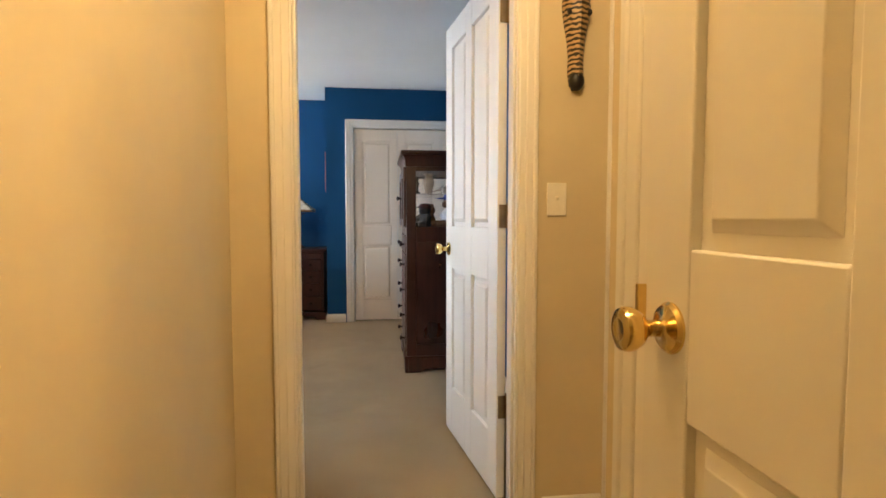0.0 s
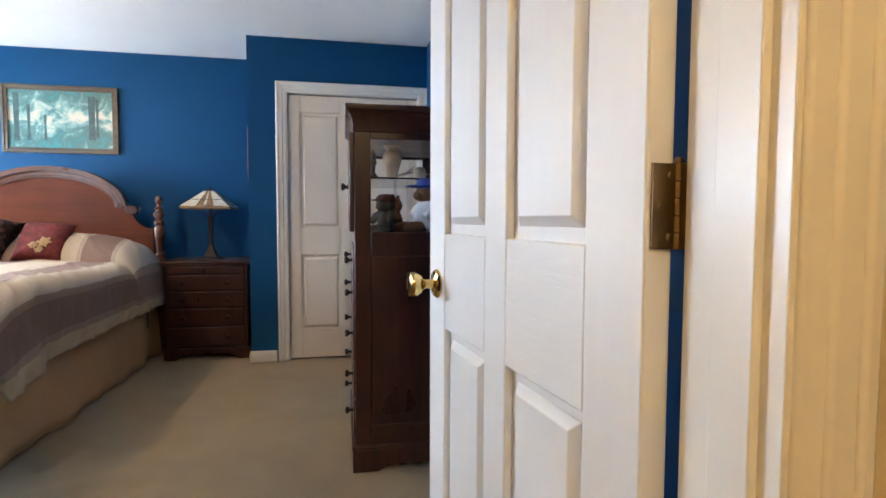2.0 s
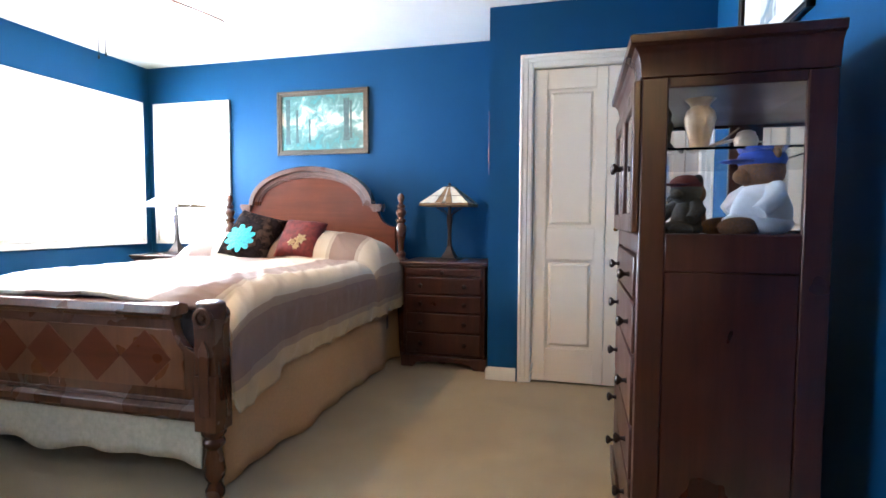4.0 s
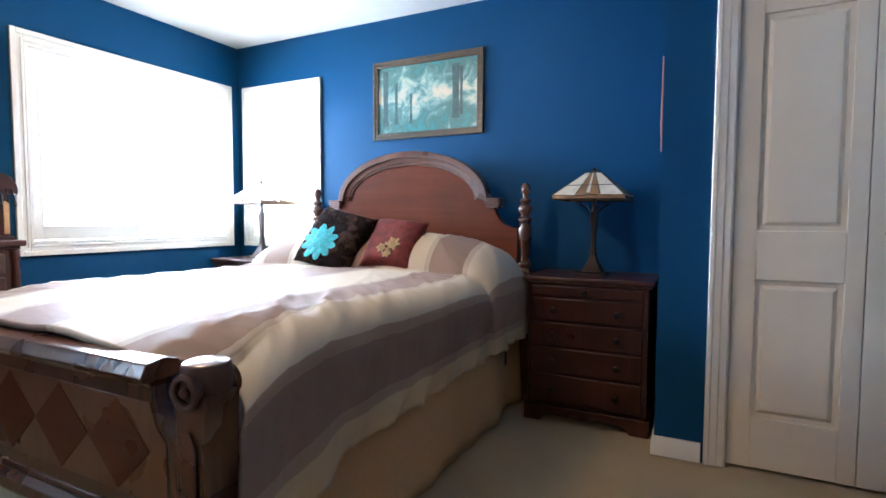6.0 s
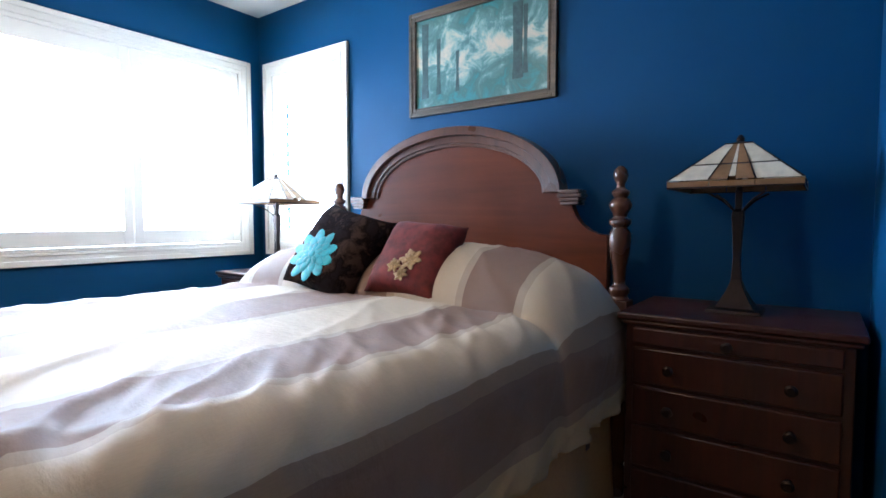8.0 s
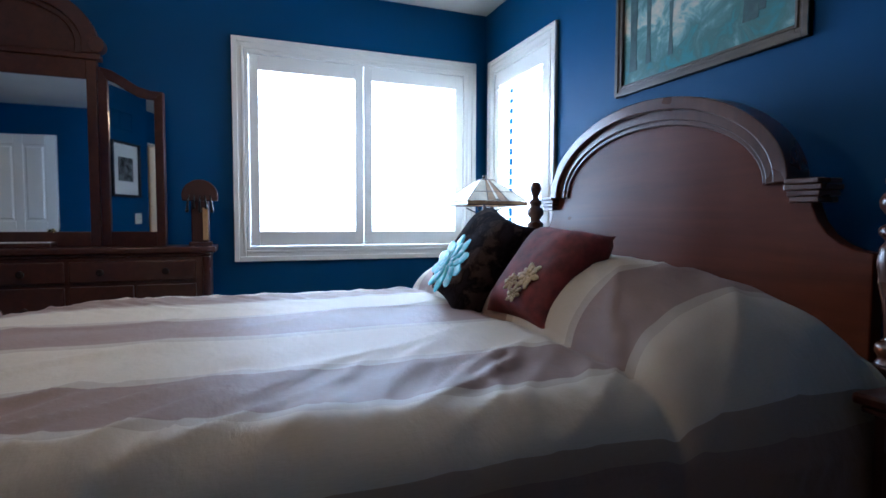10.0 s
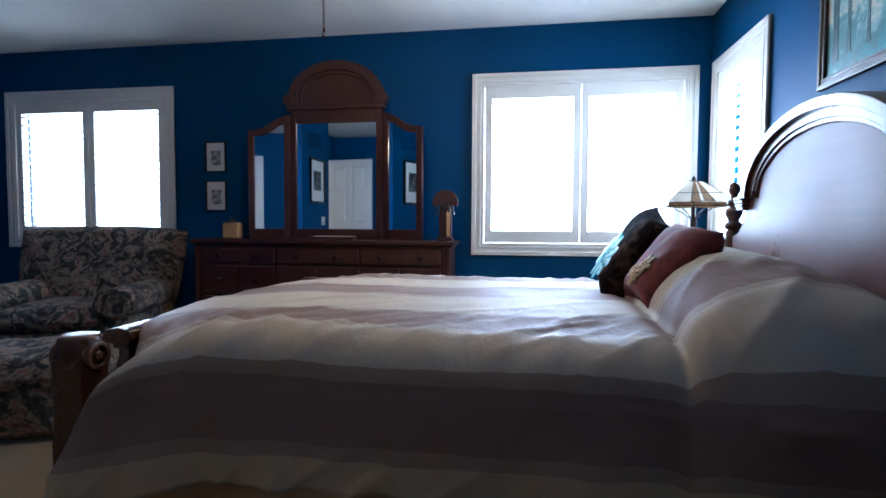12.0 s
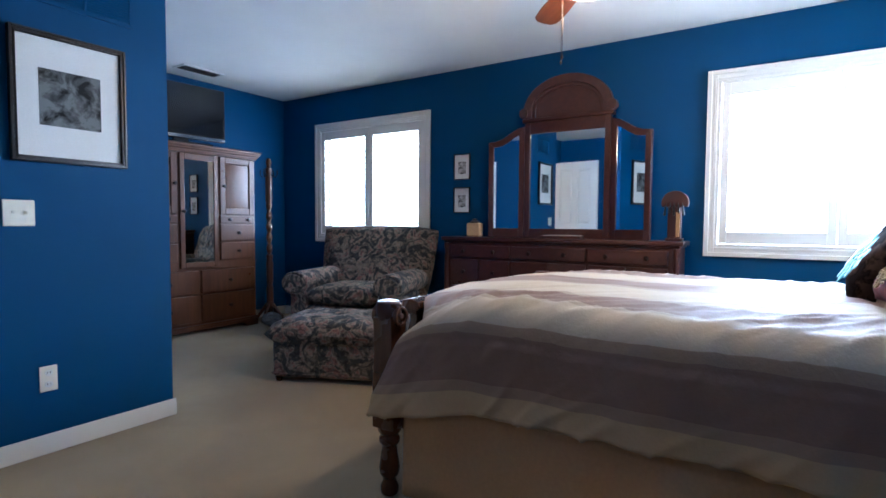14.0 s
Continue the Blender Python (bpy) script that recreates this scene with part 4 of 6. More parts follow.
def cushion(name, at, w, h, t, mat, label):
    cu = thing(name, at, label, "cushion", "throw cushions on the bed")
    bm = bmesh.new()
    n = 22
    front, back = [], []
    for side, store in ((1, front), (-1, back)):
        for j in range(n + 1):
            line = []
            for i in range(n + 1):
                a, b = 2 * i / n - 1, 2 * j / n - 1
                pinch = 1 - 0.10 * (1 - a * a) * (b ** 4) - 0.0
                pinch2 = 1 - 0.10 * (1 - b * b) * (a ** 4)
                puff = t / 2 * ((1 - a ** 4) * (1 - b ** 4)) ** 0.55
                wr = 0.006 * noise.noise(Vector((a * 2.5, b * 2.5, 4.0 * side + w)))
                line.append(bm.verts.new((a * w / 2 * pinch2, -side * (puff + (wr if puff > 0.01 else 0)), h / 2 + b * h / 2 * pinch)))
            store.append(line)
        for j in range(n):
            for i in range(n):
                bm.faces.new((store[j][i], store[j][i + 1], store[j + 1][i + 1], store[j + 1][i]))
    bmesh.ops.remove_doubles(bm, verts=bm.verts[:], dist=0.0006)
    solid("cover", bm, mat, cu, smooth=180)
    return cu


def petal_flower(cu, cx, cz, r, count, y, mat, name, rings=3):
    """A flat sewn flower of overlapping petals in rings, lying close on the cushion."""
    bm = bmesh.new()
    for ring in range(rings):
        rr = r * (1 - 0.28 * ring)
        for k in range(count):
            a = 2 * math.pi * (k + 0.5 * ring + 0.12 * math.sin(5.0 * k)) / count
            m = Matrix.Rotation(-a, 4, "Y")
            c = Vector((math.cos(a) * rr * 0.62, y - 0.0025 * ring + 0.010 * (rr / 0.12) * 0.3, math.sin(a) * rr * 0.62))
            ellipsoid(bm, c + Vector((cx, 0, cz)), (rr * 0.40, 0.0045, rr * 0.21), 10, 6, m)
    ellipsoid(bm, (cx, y - 0.006, cz), (r * 0.14, 0.006, r * 0.14), 10, 6)
    solid(name, bm, mat, cu)


c1 = cushion("cushion", pose(-2.42, 5.28, 0.785, -34, 12, -5), 0.39, 0.385, 0.15, CUSHDARK, "dark brocade cushion with a large turquoise flower")
petal_flower(c1, -0.025, 0.13, 0.115, 10, -0.078, TURQUOISE, "flower")
c2 = cushion("cushion", pose(-2.02, 5.33, 0.80, -38, 4, 4), 0.31, 0.32, 0.14, CUSHRED, "red brocade cushion with gold embroidered flowers")
petal_flower(c2, 0.035, 0.115, 0.045, 6, -0.076, GOLDTHREAD, "flower")
petal_flower(c2, -0.02, 0.085, 0.03, 6, -0.074, GOLDTHREAD, "flower")
petal_flower(c2, 0.02, 0.055, 0.028, 6, -0.072, GOLDTHREAD, "flower")


# ---------------------------------------------------------------- case furniture
def knob_mesh():
    bm = bmesh.new()
    lathe(bm, [(0.010, 0), (0.007, 0.004), (0.006, 0.014), (0.012, 0.02), (0.0165, 0.026), (0.0165, 0.031), (0.010, 0.036)], 14)
    me = mesh_of("knob", bm)
    return me


KNOB = knob_mesh()
KNOB.materials.append(KNOBMETAL)


def knob(parent, x, y, z):
    """A round knob on a face that looks along -y."""
    ob = new("knob", KNOB)
    ob.parent = parent
    ob.matrix_basis = pose(x, y, z, 90, 0, 0)
    return ob


def drawer(parent, x0, x1, z0, z1, y, mat, knobs, depth=0.018):
    """A drawer front with a raised edge, its face at y - depth, with knobs at the given x."""
    d = boxes("drawer", [(x0, x1, y - depth, y + 0.06, z0, z1)], mat, parent, 0.005)
    for kx in knobs:
        k = new("knob", KNOB)
        k.parent = d
        k.matrix_basis = pose(kx, y - depth, (z0 + z1) / 2, 90, 0, 0)
    return d


def crown(bm, w, d, z, steps, grow):
    """A moulded cornice round a case of width w and depth d (front at y = 0, back at y = d): each step rises straight, then sweeps out to the next."""
    profile, low = [], z
    for k, (dz, out) in enumerate(steps):
        profile += [(z, out), (z + dz * 0.55, out + grow)]
        z += dz
    profile += [(z, profile[-1][1]), (z + 0.003, profile[-1][1] - 0.006)]
    rings = [[bm.verts.new(p) for p in ((-w / 2 - o, -o, h), (w / 2 + o, -o, h), (w / 2 + o, d, h), (-w / 2 - o, d, h))] for h, o in profile]
    for a, b in zip(rings, rings[1:]):
        for i in range(4):
            bm.faces.new((a[i], a[(i + 1) % 4], b[(i + 1) % 4], b[i]))
    bm.faces.new(rings[0][::-1]), bm.faces.new(rings[-1])
    return z


def nightstand(at, group):
    ns = thing("nightstand", at, "dark mahogany nightstand with five shallow drawers", "nightstand", group)
    w, d = 0.63, 0.45
    bm = bmesh.new()
    box(bm, -w / 2 + 0.015, w / 2 - 0.015, 0.012, d, 0.09, 0.729)
    solid("body", bm, MAHOGANY, ns, 0.004)
    bm = bmesh.new()
    box(bm, -w / 2 - 0.01, w / 2 + 0.01, -0.012, d, 0.744, 0.766)
    box(bm, -w / 2, w / 2, -0.004, d, 0.729, 0.7436)
    solid("top", bm, MAHOGANY, ns, 0.006)
    bm = bmesh.new()
    prism(bm, [(-w / 2, 0), (-w / 2 + 0.09, 0), (-w / 2 + 0.12, 0.035), (-0.05, 0.05), (0, 0.035), (0.05, 0.05), (w / 2 - 0.12, 0.035), (w / 2 - 0.09, 0), (w / 2, 0), (w / 2, 0.085), (-w / 2, 0.085)], -0.004, 0.02)
    box(bm, -w / 2, -w / 2 + 0.02, 0.02, d, 0, 0.085)
    box(bm, w / 2 - 0.02, w / 2, 0.02, d, 0, 0.085)
    solid("plinth", bm, MAHOGANY, ns, 0.004)
    for z0, z1, ks in ((0.668, 0.720, (0,)), (0.540, 0.655, (-0.16, 0.16)), (0.408, 0.527, (-0.16, 0.16)), (0.264, 0.395, (-0.16, 0.16)), (0.11, 0.251, (-0.16, 0.16))):
        drawer(ns, -w / 2 + 0.04, w / 2 - 0.04, z0, z1, 0.012, MAHOGANY, ks, 0.014)
    return ns


ns1 = nightstand(pose(-1.055, 5.700, 0), "nightstands beside the bed")
copy_thing(ns1, pose(-3.45, 5.700, 0))


def table_lamp(at):
    lp = thing("table_lamp", at, "bronze table lamp with square leaded art glass shade", "lamp", "bedside lamps")
    bm = bmesh.new()
    prof = [(0.080, 0), (0.077, 0.010), (0.056, 0.016), (0.044, 0.035), (0.026, 0.07), (0.015, 0.105), (0.0115, 0.18), (0.014, 0.25), (0.018, 0.31), (0.017, 0.328), (0.010, 0.338), (0.010, 0.40)]
    for (r0, z0), (r1, z1) in zip(prof, prof[1:]):
        a = [bm.verts.new((x * r0, y * r0, z0)) for x, y in ((-1, -1), (1, -1), (1, 1), (-1, 1))]
        b = [bm.verts.new((x * r1, y * r1, z1)) for x, y in ((-1, -1), (1, -1), (1, 1), (-1, 1))]
        for i in range(4):
            bm.faces.new((a[i], a[(i + 1) % 4], b[(i + 1) % 4], b[i]))
        if z0 == 0:
            bm.faces.new(a[::-1])
        if z1 == prof[-1][1]:
            bm.faces.new(b)
    for k in range(4):
        a = math.pi / 4 + k * math.pi / 2
        tube(bm, [(0.016 * math.cos(a), 0.016 * math.sin(a), 0.33), (0.06 * math.cos(a), 0.06 * math.sin(a), 0.365), (0.11 * math.cos(a), 0.11 * math.sin(a), 0.388)], 0.004, 6)
    lathe(bm, [(0.008, 0.40), (0.008, 0.545), (0.03, 0.547), (0.03, 0.551), (0.010, 0.556), (0.012, 0.566), (0.004, 0.578)], 12)
    solid("base", bm, BRONZE, lp, 0.003)
    R0, R1, Z0, Z1 = 0.182, 0.040, 0.402, 0.545
    glass, brown, lead = bmesh.new(), bmesh.new(), bmesh.new()
    zm = Z0 + 0.022

    def rad(z):
        return R0 + (R1 - R0) * (z - zm) / (Z1 - zm)

    for k in range(4):
        m = Matrix.Rotation(k * math.pi / 2, 3, "Z")

        def quad(bmx, f0, f1, z0, z1, lift=0.0):
            p = [(f0 * rad(z0), z0), (f1 * rad(z0), z0), (f1 * rad(z1), z1), (f0 * rad(z1), z1)]
            out = [bmx.verts.new(m @ Vector((a, -rad(z) - lift, z))) for a, z in p]
            inn = [bmx.verts.new(m @ Vector((a, -rad(z) - lift + 0.004, z))) for a, z in p]
            bmx.faces.new(out), bmx.faces.new(inn[::-1])
            for i in range(4):
                bmx.faces.new((out[i], out[(i + 1) % 4], inn[(i + 1) % 4], inn[i]))

        for f0, f1 in ((-0.97, -0.36), (0.36, 0.97)):
            quad(glass, f0, f1, zm, zm + 0.05)
            quad(glass, f0, f1, zm + 0.054, Z1)
        quad(brown, -0.33, -0.06, zm, Z1)
        quad(brown, 0.06, 0.33, zm, Z1)
        quad(glass, -0.05, 0.05, zm + 0.01, Z1)
        for f in (-1, 0.345, -0.345, 0.98):
            quad(lead, f - 0.015, f + 0.015, zm, Z1, 0.002)
        quad(lead, -1, 1, zm + 0.050, zm + 0.054, 0.002)
        for a, b in ((-R0, -0.062), (-0.06, 0.06), (0.062, R0)):
            pts = [(a, Z0), (b, Z0), (b, zm - 0.003), (a, zm - 0.003)]
            o = [brown.verts.new(m @ Vector((x, -R0 + 0.001, z))) for x, z in pts]
            i2 = [brown.verts.new(m @ Vector((x, -R0 + 0.005, z))) for x, z in pts]
            brown.faces.new(o), brown.faces.new(i2[::-1])
            for i in range(4):
                brown.faces.new((o[i], o[(i + 1) % 4], i2[(i + 1) % 4], i2[i]))
        o = [lead.verts.new(m @ Vector(p)) for p in ((-R0, -R0, Z0 - 0.003), (R0, -R0, Z0 - 0.003), (R0, -R0, Z0 + 0.002), (-R0, -R0, Z0 + 0.002))]
        lead.faces.new(o)
    box(lead, -R1, R1, -R1, R1, Z1, Z1 + 0.004)
    solid("shade_glass", glass, SHADEGLASS, lp, label="cream art glass panes")
    solid("shade_border", brown, BROWNGLASS, lp, label="amber art glass border")
    solid("shade_leading", lead, BRONZE, lp)
    return lp


l1 = table_lamp(pose(-1.065, 5.93, 0.7665))
copy_thing(l1, pose(-3.50, 5.93, 0.7665))


def curio_cabinet():
    """Tall chest whose glazed upper part holds keepsakes; its front looks to -x, so its own front (-y) is turned a quarter."""
    W, D, H = 0.74, 0.465, 1.455
    cab = thing("curio_cabinet", pose(0.034, 3.645 + W / 2, 0, 0, 0, -90), "tall dark mahogany cabinet with glazed top and five drawers", "cabinet")
    bm = bmesh.new()
    t = 0.022
    for x in (-W / 2, W / 2 - t):
        # side frames: stiles, rails and a sunk lower panel; open above for the pane
        box(bm, x, x + t, 0.0, 0.068, 0.10, H)
        box(bm, x, x + t, D - 0.068, D, 0.10, H)
        box(bm, x, x + t, 0.068, D - 0.068, 0.10, 0.20)
        box(bm, x, x + t, 0.068, D - 0.068, 0.93, 1.035)
        box(bm, x, x + t, 0.068, D - 0.068, H - 0.03, H)
        box(bm, x + 0.007, x + t - 0.004, 0.068, D - 0.068, 0.20, 0.93)
    box(bm, -W / 2 + t, W / 2 - t, D - 0.012, D, 0.10, 1.035)
    box(bm, -W / 2 + t, W / 2 - t, 0.02, D - 0.012, 1.0, 1.022)
    box(bm, -W / 2 + t, W / 2 - t, 0.0, D, H - 0.02, H)
    box(bm, -W / 2 + t, W / 2 - t, 0.0, 0.02, 0.975, 1.032)
    box(bm, -W / 2 + t, -W / 2 + 0.05, 0.0, 0.02, 0.10, 0.974)
    box(bm, W / 2 - 0.05, W / 2 - t, 0.0, 0.02, 0.10, 0.974)
    box(bm, -W / 2 + 0.05, W / 2 - 0.05, 0.012, 0.02, 0.10, 0.974)
    solid("body", bm, MAHOGANY, cab, 0.004)
    bm = bmesh.new()
    crown(bm, W, D, H, ((0.060, 0.004), (0.012, 0.012), (0.012, 0.020), (0.022, 0.034)), 0.002)
    solid("cornice", bm, MAHOGANY, cab, 0.002)
    bm = bmesh.new()
    foot = [(-W / 2 - 0.012, 0), (-W / 2 + 0.13, 0), (-W / 2 + 0.16, 0.04), (0, 0.055), (W / 2 - 0.16, 0.04), (W / 2 - 0.13, 0), (W / 2 + 0.012, 0), (W / 2 + 0.012, 0.10), (-W / 2 - 0.012, 0.10)]
    prism(bm, foot, -0.012, 0.012)
    for x in (-W / 2 - 0.012, W / 2 - 0.012):
        prism(bm, [(0.012, 0), (0.10, 0), (0.125, 0.022), (0.17, 0.03), (0.2, 0.02), (0.232, 0.03), (0.27, 0.02), (0.31, 0.03), (0.345, 0.022), (0.37, 0), (D, 0), (D, 0.10), (0.012, 0.10)], x, x + 0.024, "yz")
    box(bm, -W / 2 - 0.016, W / 2 + 0.016, -0.016, D, 0.1004, 0.118)
    solid("plinth", bm, MAHOGANY, cab, 0.004)
    boxes("back_mirror", [(-W / 2 + t, W / 2 - t, D - 0.010, D - 0.004, 1.036, H - 0.021)], MIRROR, cab, label="mirror backing of the display case")
    for x in (-W / 2 + 0.007, W / 2 - 0.011):
        p = boxes("side_pane", [(x, x + 0.004, 0.069, D - 0.069, 1.036, H - 0.031)], GLASS, cab, label="clear glass side pane")
        p.visible_shadow = False
    s = boxes("glass_shelf", [(-W / 2 + 0.03, W / 2 - 0.03, 0.05, D - 0.02, 1.262, 1.269)], GLASS, cab, label="clear glass shelf")
    s.visible_shadow = False
    for a, b in ((-W / 2 + 0.004, -0.002), (0.002, W / 2 - 0.004)):
        dr = boxes("door", [(a, a + 0.06, -0.02, -0.0005, 1.036, H - 0.004), (b - 0.06, b, -0.02, -0.0005, 1.036, H - 0.004), (a + 0.06, b - 0.06, -0.02, -0.0005, 1.036, 1.092), (a + 0.06, b - 0.06, -0.02, -0.0005, H - 0.064, H - 0.004)], MAHOGANY, cab, 0.004)
        p = boxes("door_pane", [(a + 0.06, b - 0.06, -0.013, -0.009, 1.092, H - 0.064)], GLASS, dr)
        p.visible_shadow = False
        k = new("knob", KNOB)
        k.parent = dr
        k.matrix_basis = pose(b - 0.03 if a < -0.1 else a + 0.03, -0.02, 1.245, 90)
    for zc, h in ((0.905, 0.125), (0.757, 0.150), (0.571, 0.200), (0.385, 0.155), (0.214, 0.165)):
        drawer(cab, -W / 2 + 0.055, W / 2 - 0.055, zc - h / 2, zc + h / 2, 0.011, MAHOGANY, (-0.20, 0.20))
    return cab


curio_cabinet()
CX0, CY0 = 0.034, 3.645


def vase(at, label, prof, mat, group=""):
    v = thing("vase", at, label, "vase", group)
    bm = bmesh.new()
    lathe(bm, [(r * 0.92, h * 0.86) for r, h in prof], 22)
    solid("body", bm, mat, v, smooth=60)
    return v


vase(pose(0.20, CY0 + 0.10, 1.2695), "beige ceramic urn on the glass shelf", [(0.022, 0), (0.026, 0.006), (0.030, 0.03), (0.042, 0.075), (0.046, 0.10), (0.040, 0.125), (0.026, 0.14), (0.030, 0.15), (0.044, 0.165), (0.040, 0.166), (0.02, 0.15)], CERAMIC)
vase(pose(0.118, CY0 + 0.12, 1.2695), "dark slender figurine on the glass shelf", [(0.028, 0), (0.026, 0.01), (0.010, 0.03), (0.012, 0.06), (0.020, 0.085), (0.010, 0.105), (0.014, 0.125), (0.004, 0.145)], EBONY)
vase(pose(0.33, CY0 + 0.14, 1.2695), "small brown jar on the glass shelf", [(0.02, 0), (0.03, 0.01), (0.034, 0.035), (0.024, 0.06), (0.012, 0.066)], CERAMIC)
br = thing("dried_branch", pose(0.26, CY0 + 0.20, 1.270), "pale curved dried branch on the glass shelf", "branch")
bm = bmesh.new()
tube(bm, [(-0.10, 0.02, 0.006), (-0.02, 0.0, 0.022), (0.05, -0.04, 0.034), (0.12, -0.06, 0.022)], [0.003, 0.005, 0.005, 0.002], 7)
tube(bm, [(-0.06, 0.0, 0.006), (0.02, -0.02, 0.035), (0.06, -0.03, 0.07)], [0.003, 0.004, 0.002], 7)
solid("branch", bm, CERAMIC, br)


def plush(at, body, cloth, cap, size, label):
    """A seated stuffed toy in plain rounded shapes."""
    p = thing("stuffed_toy", at, label, "stuffed toy", "stuffed toys in the cabinet")
    bm = bmesh.new()
    s = size
    ellipsoid(bm, (0, 0, 0.56 * s), (0.19 * s, 0.18 * s, 0.17 * s), 16, 10)
    ellipsoid(bm, (0, -0.15 * s, 0.52 * s), (0.09 * s, 0.08 * s, 0.07 * s), 12, 8)
    for k in (-1, 1):
        ellipsoid(bm, (k * 0.15 * s, 0.02 * s, 0.70 * s), (0.065 * s, 0.04 * s, 0.065 * s), 10, 7)
    solid("head", bm, body, p)
    for k in (-1, 1):
        bm = bmesh.new()
        ellipsoid(bm, (k * 0.15 * s, -0.25 * s, 0.09 * s), (0.09 * s, 0.19 * s, 0.085 * s), 12, 8)
        solid("leg", bm, body, p)
    bm = bmesh.new()
    fat = 1.3 if cloth else 1.0
    ellipsoid(bm, (0, 0.02 * s, 0.25 * s), (0.20 * s * fat, 0.17 * s * fat, 0.25 * s), 18, 12)
    ellipsoid(bm, (0, -0.02 * s, 0.12 * s), (0.21 * s * fat, 0.20 * s * fat, 0.12 * s), 16, 8)
    for k in (-1, 1):
        tube(bm, [(k * 0.14 * s * fat, 0, 0.40 * s), (k * 0.24 * s * fat, -0.06 * s, 0.32 * s), (k * 0.25 * s * fat, -0.16 * s, 0.22 * s)], [0.075 * s, 0.085 * s, 0.07 * s], 10)
    for v in bm.verts:
        v.co += Vector((1, 1, 0.4)) * 0.05 * s * noise.noise(v.co * (3.0 / s))
        v.co.z = max(v.co.z, 0.0005)
    solid("torso", bm, cloth or body, p, smooth=80)
    if cap:
        bm = bmesh.new()
        ellipsoid(bm, (0, 0, 0.66 * s), (0.20 * s, 0.19 * s, 0.11 * s), 14, 8)
        ellipsoid(bm, (0, -0.2 * s, 0.645 * s), (0.16 * s, 0.14 * s, 0.018 * s), 14, 6)
        solid("cap", bm, cap, p)
    return p


plush(pose(0.375, CY0 + 0.15, 1.0225, 0, 0, -76), PLUSHBROWN, CLOTHWHITE, CLOTHBLUE, 0.335, "brown stuffed bear in pale shirt and blue cap")
plush(pose(0.175, CY0 + 0.13, 1.0225, 0, 0, -50), PLUSHGREY, None, PLUSHRED, 0.235, "dark grey stuffed toy with a maroon hat")
plush(pose(0.23, CY0 + 0.34, 1.0225, 0, 0, -70), PLUSHBROWN, None, None, 0.24, "brown stuffed toy in the cabinet")
plush(pose(0.24, CY0 + 0.56, 1.0225, 0, 0, -80), PLUSHGREY, CLOTHWHITE, None, 0.24, "stuffed toy in pale cloth in the cabinet")


# ---------------------------------------------------------------- dresser and mirror
def dresser():
    W, D, H = 1.93, 0.30, 0.943
    dr = thing("dresser", pose(-3.70, 3.53, 0, 0, 0, 90), "long dark wooden dresser with many drawers", "dresser")
    D = 0.275
    boxes("body", [(-W / 2 + 0.03, W / 2 - 0.03, 0.014, D, 0.09, 0.895)], DRESSERWOOD, dr, 0.004)
    bm = bmesh.new()
    box(bm, -W / 2 + 0.02, W / 2 - 0.02, 0.004, D, 0.8955, 0.912)
    box(bm, -W / 2, W / 2, -0.012, D, 0.9125, 0.943)
    solid("top", bm, DRESSERWOOD, dr, 0.006)
    bm = bmesh.new()
    prism(bm, [(-W / 2 + 0.02, 0), (-W / 2 + 0.15, 0), (-W / 2 + 0.19, 0.05), (W / 2 - 0.19, 0.05), (W / 2 - 0.15, 0), (W / 2 - 0.02, 0), (W / 2 - 0.02, 0.09), (-W / 2 + 0.02, 0.09)], 0.0, 0.02)
    box(bm, -W / 2 + 0.02, -W / 2 + 0.04, 0.02, D, 0, 0.09)
    box(bm, W / 2 - 0.04, W / 2 - 0.02, 0.02, D, 0, 0.09)
    solid("plinth", bm, DRESSERWOOD, dr, 0.004)
    bm = bmesh.new()
    for x in (-W / 2 + 0.045, W / 2 - 0.045):
        bm = bmesh.new()
        lathe(bm, [(0.022, 0.09), (0.022, 0.16), (0.016, 0.17), (0.02, 0.3), (0.023, 0.5), (0.02, 0.75), (0.016, 0.83), (0.022, 0.84), (0.022, 0.893)], 14, (x, 0.012, 0))
        solid("corner_column", bm, DRESSERWOOD, dr, 0.002)
    for a, b in ((-0.87, -0.32), (-0.30, 0.30), (0.32, 0.87)):
        drawer(dr, a, b, 0.775, 0.875, 0.014, DRESSERWOOD, ((a + b) / 2 - 0.14, (a + b) / 2 + 0.14) if b - a > 0.5 else ((a + b) / 2,))
        for z0, z1 in ((0.55, 0.755), (0.33, 0.53), (0.11, 0.31)):
            m = (a + b) / 2
            drawer(dr, a, m - 0.006, z0, z1, 0.014, DRESSERWOOD, ((a + m) / 2,))
            drawer(dr, m + 0.006, b, z0, z1, 0.014, DRESSERWOOD, ((b + m) / 2,))
    return dr


dresser()


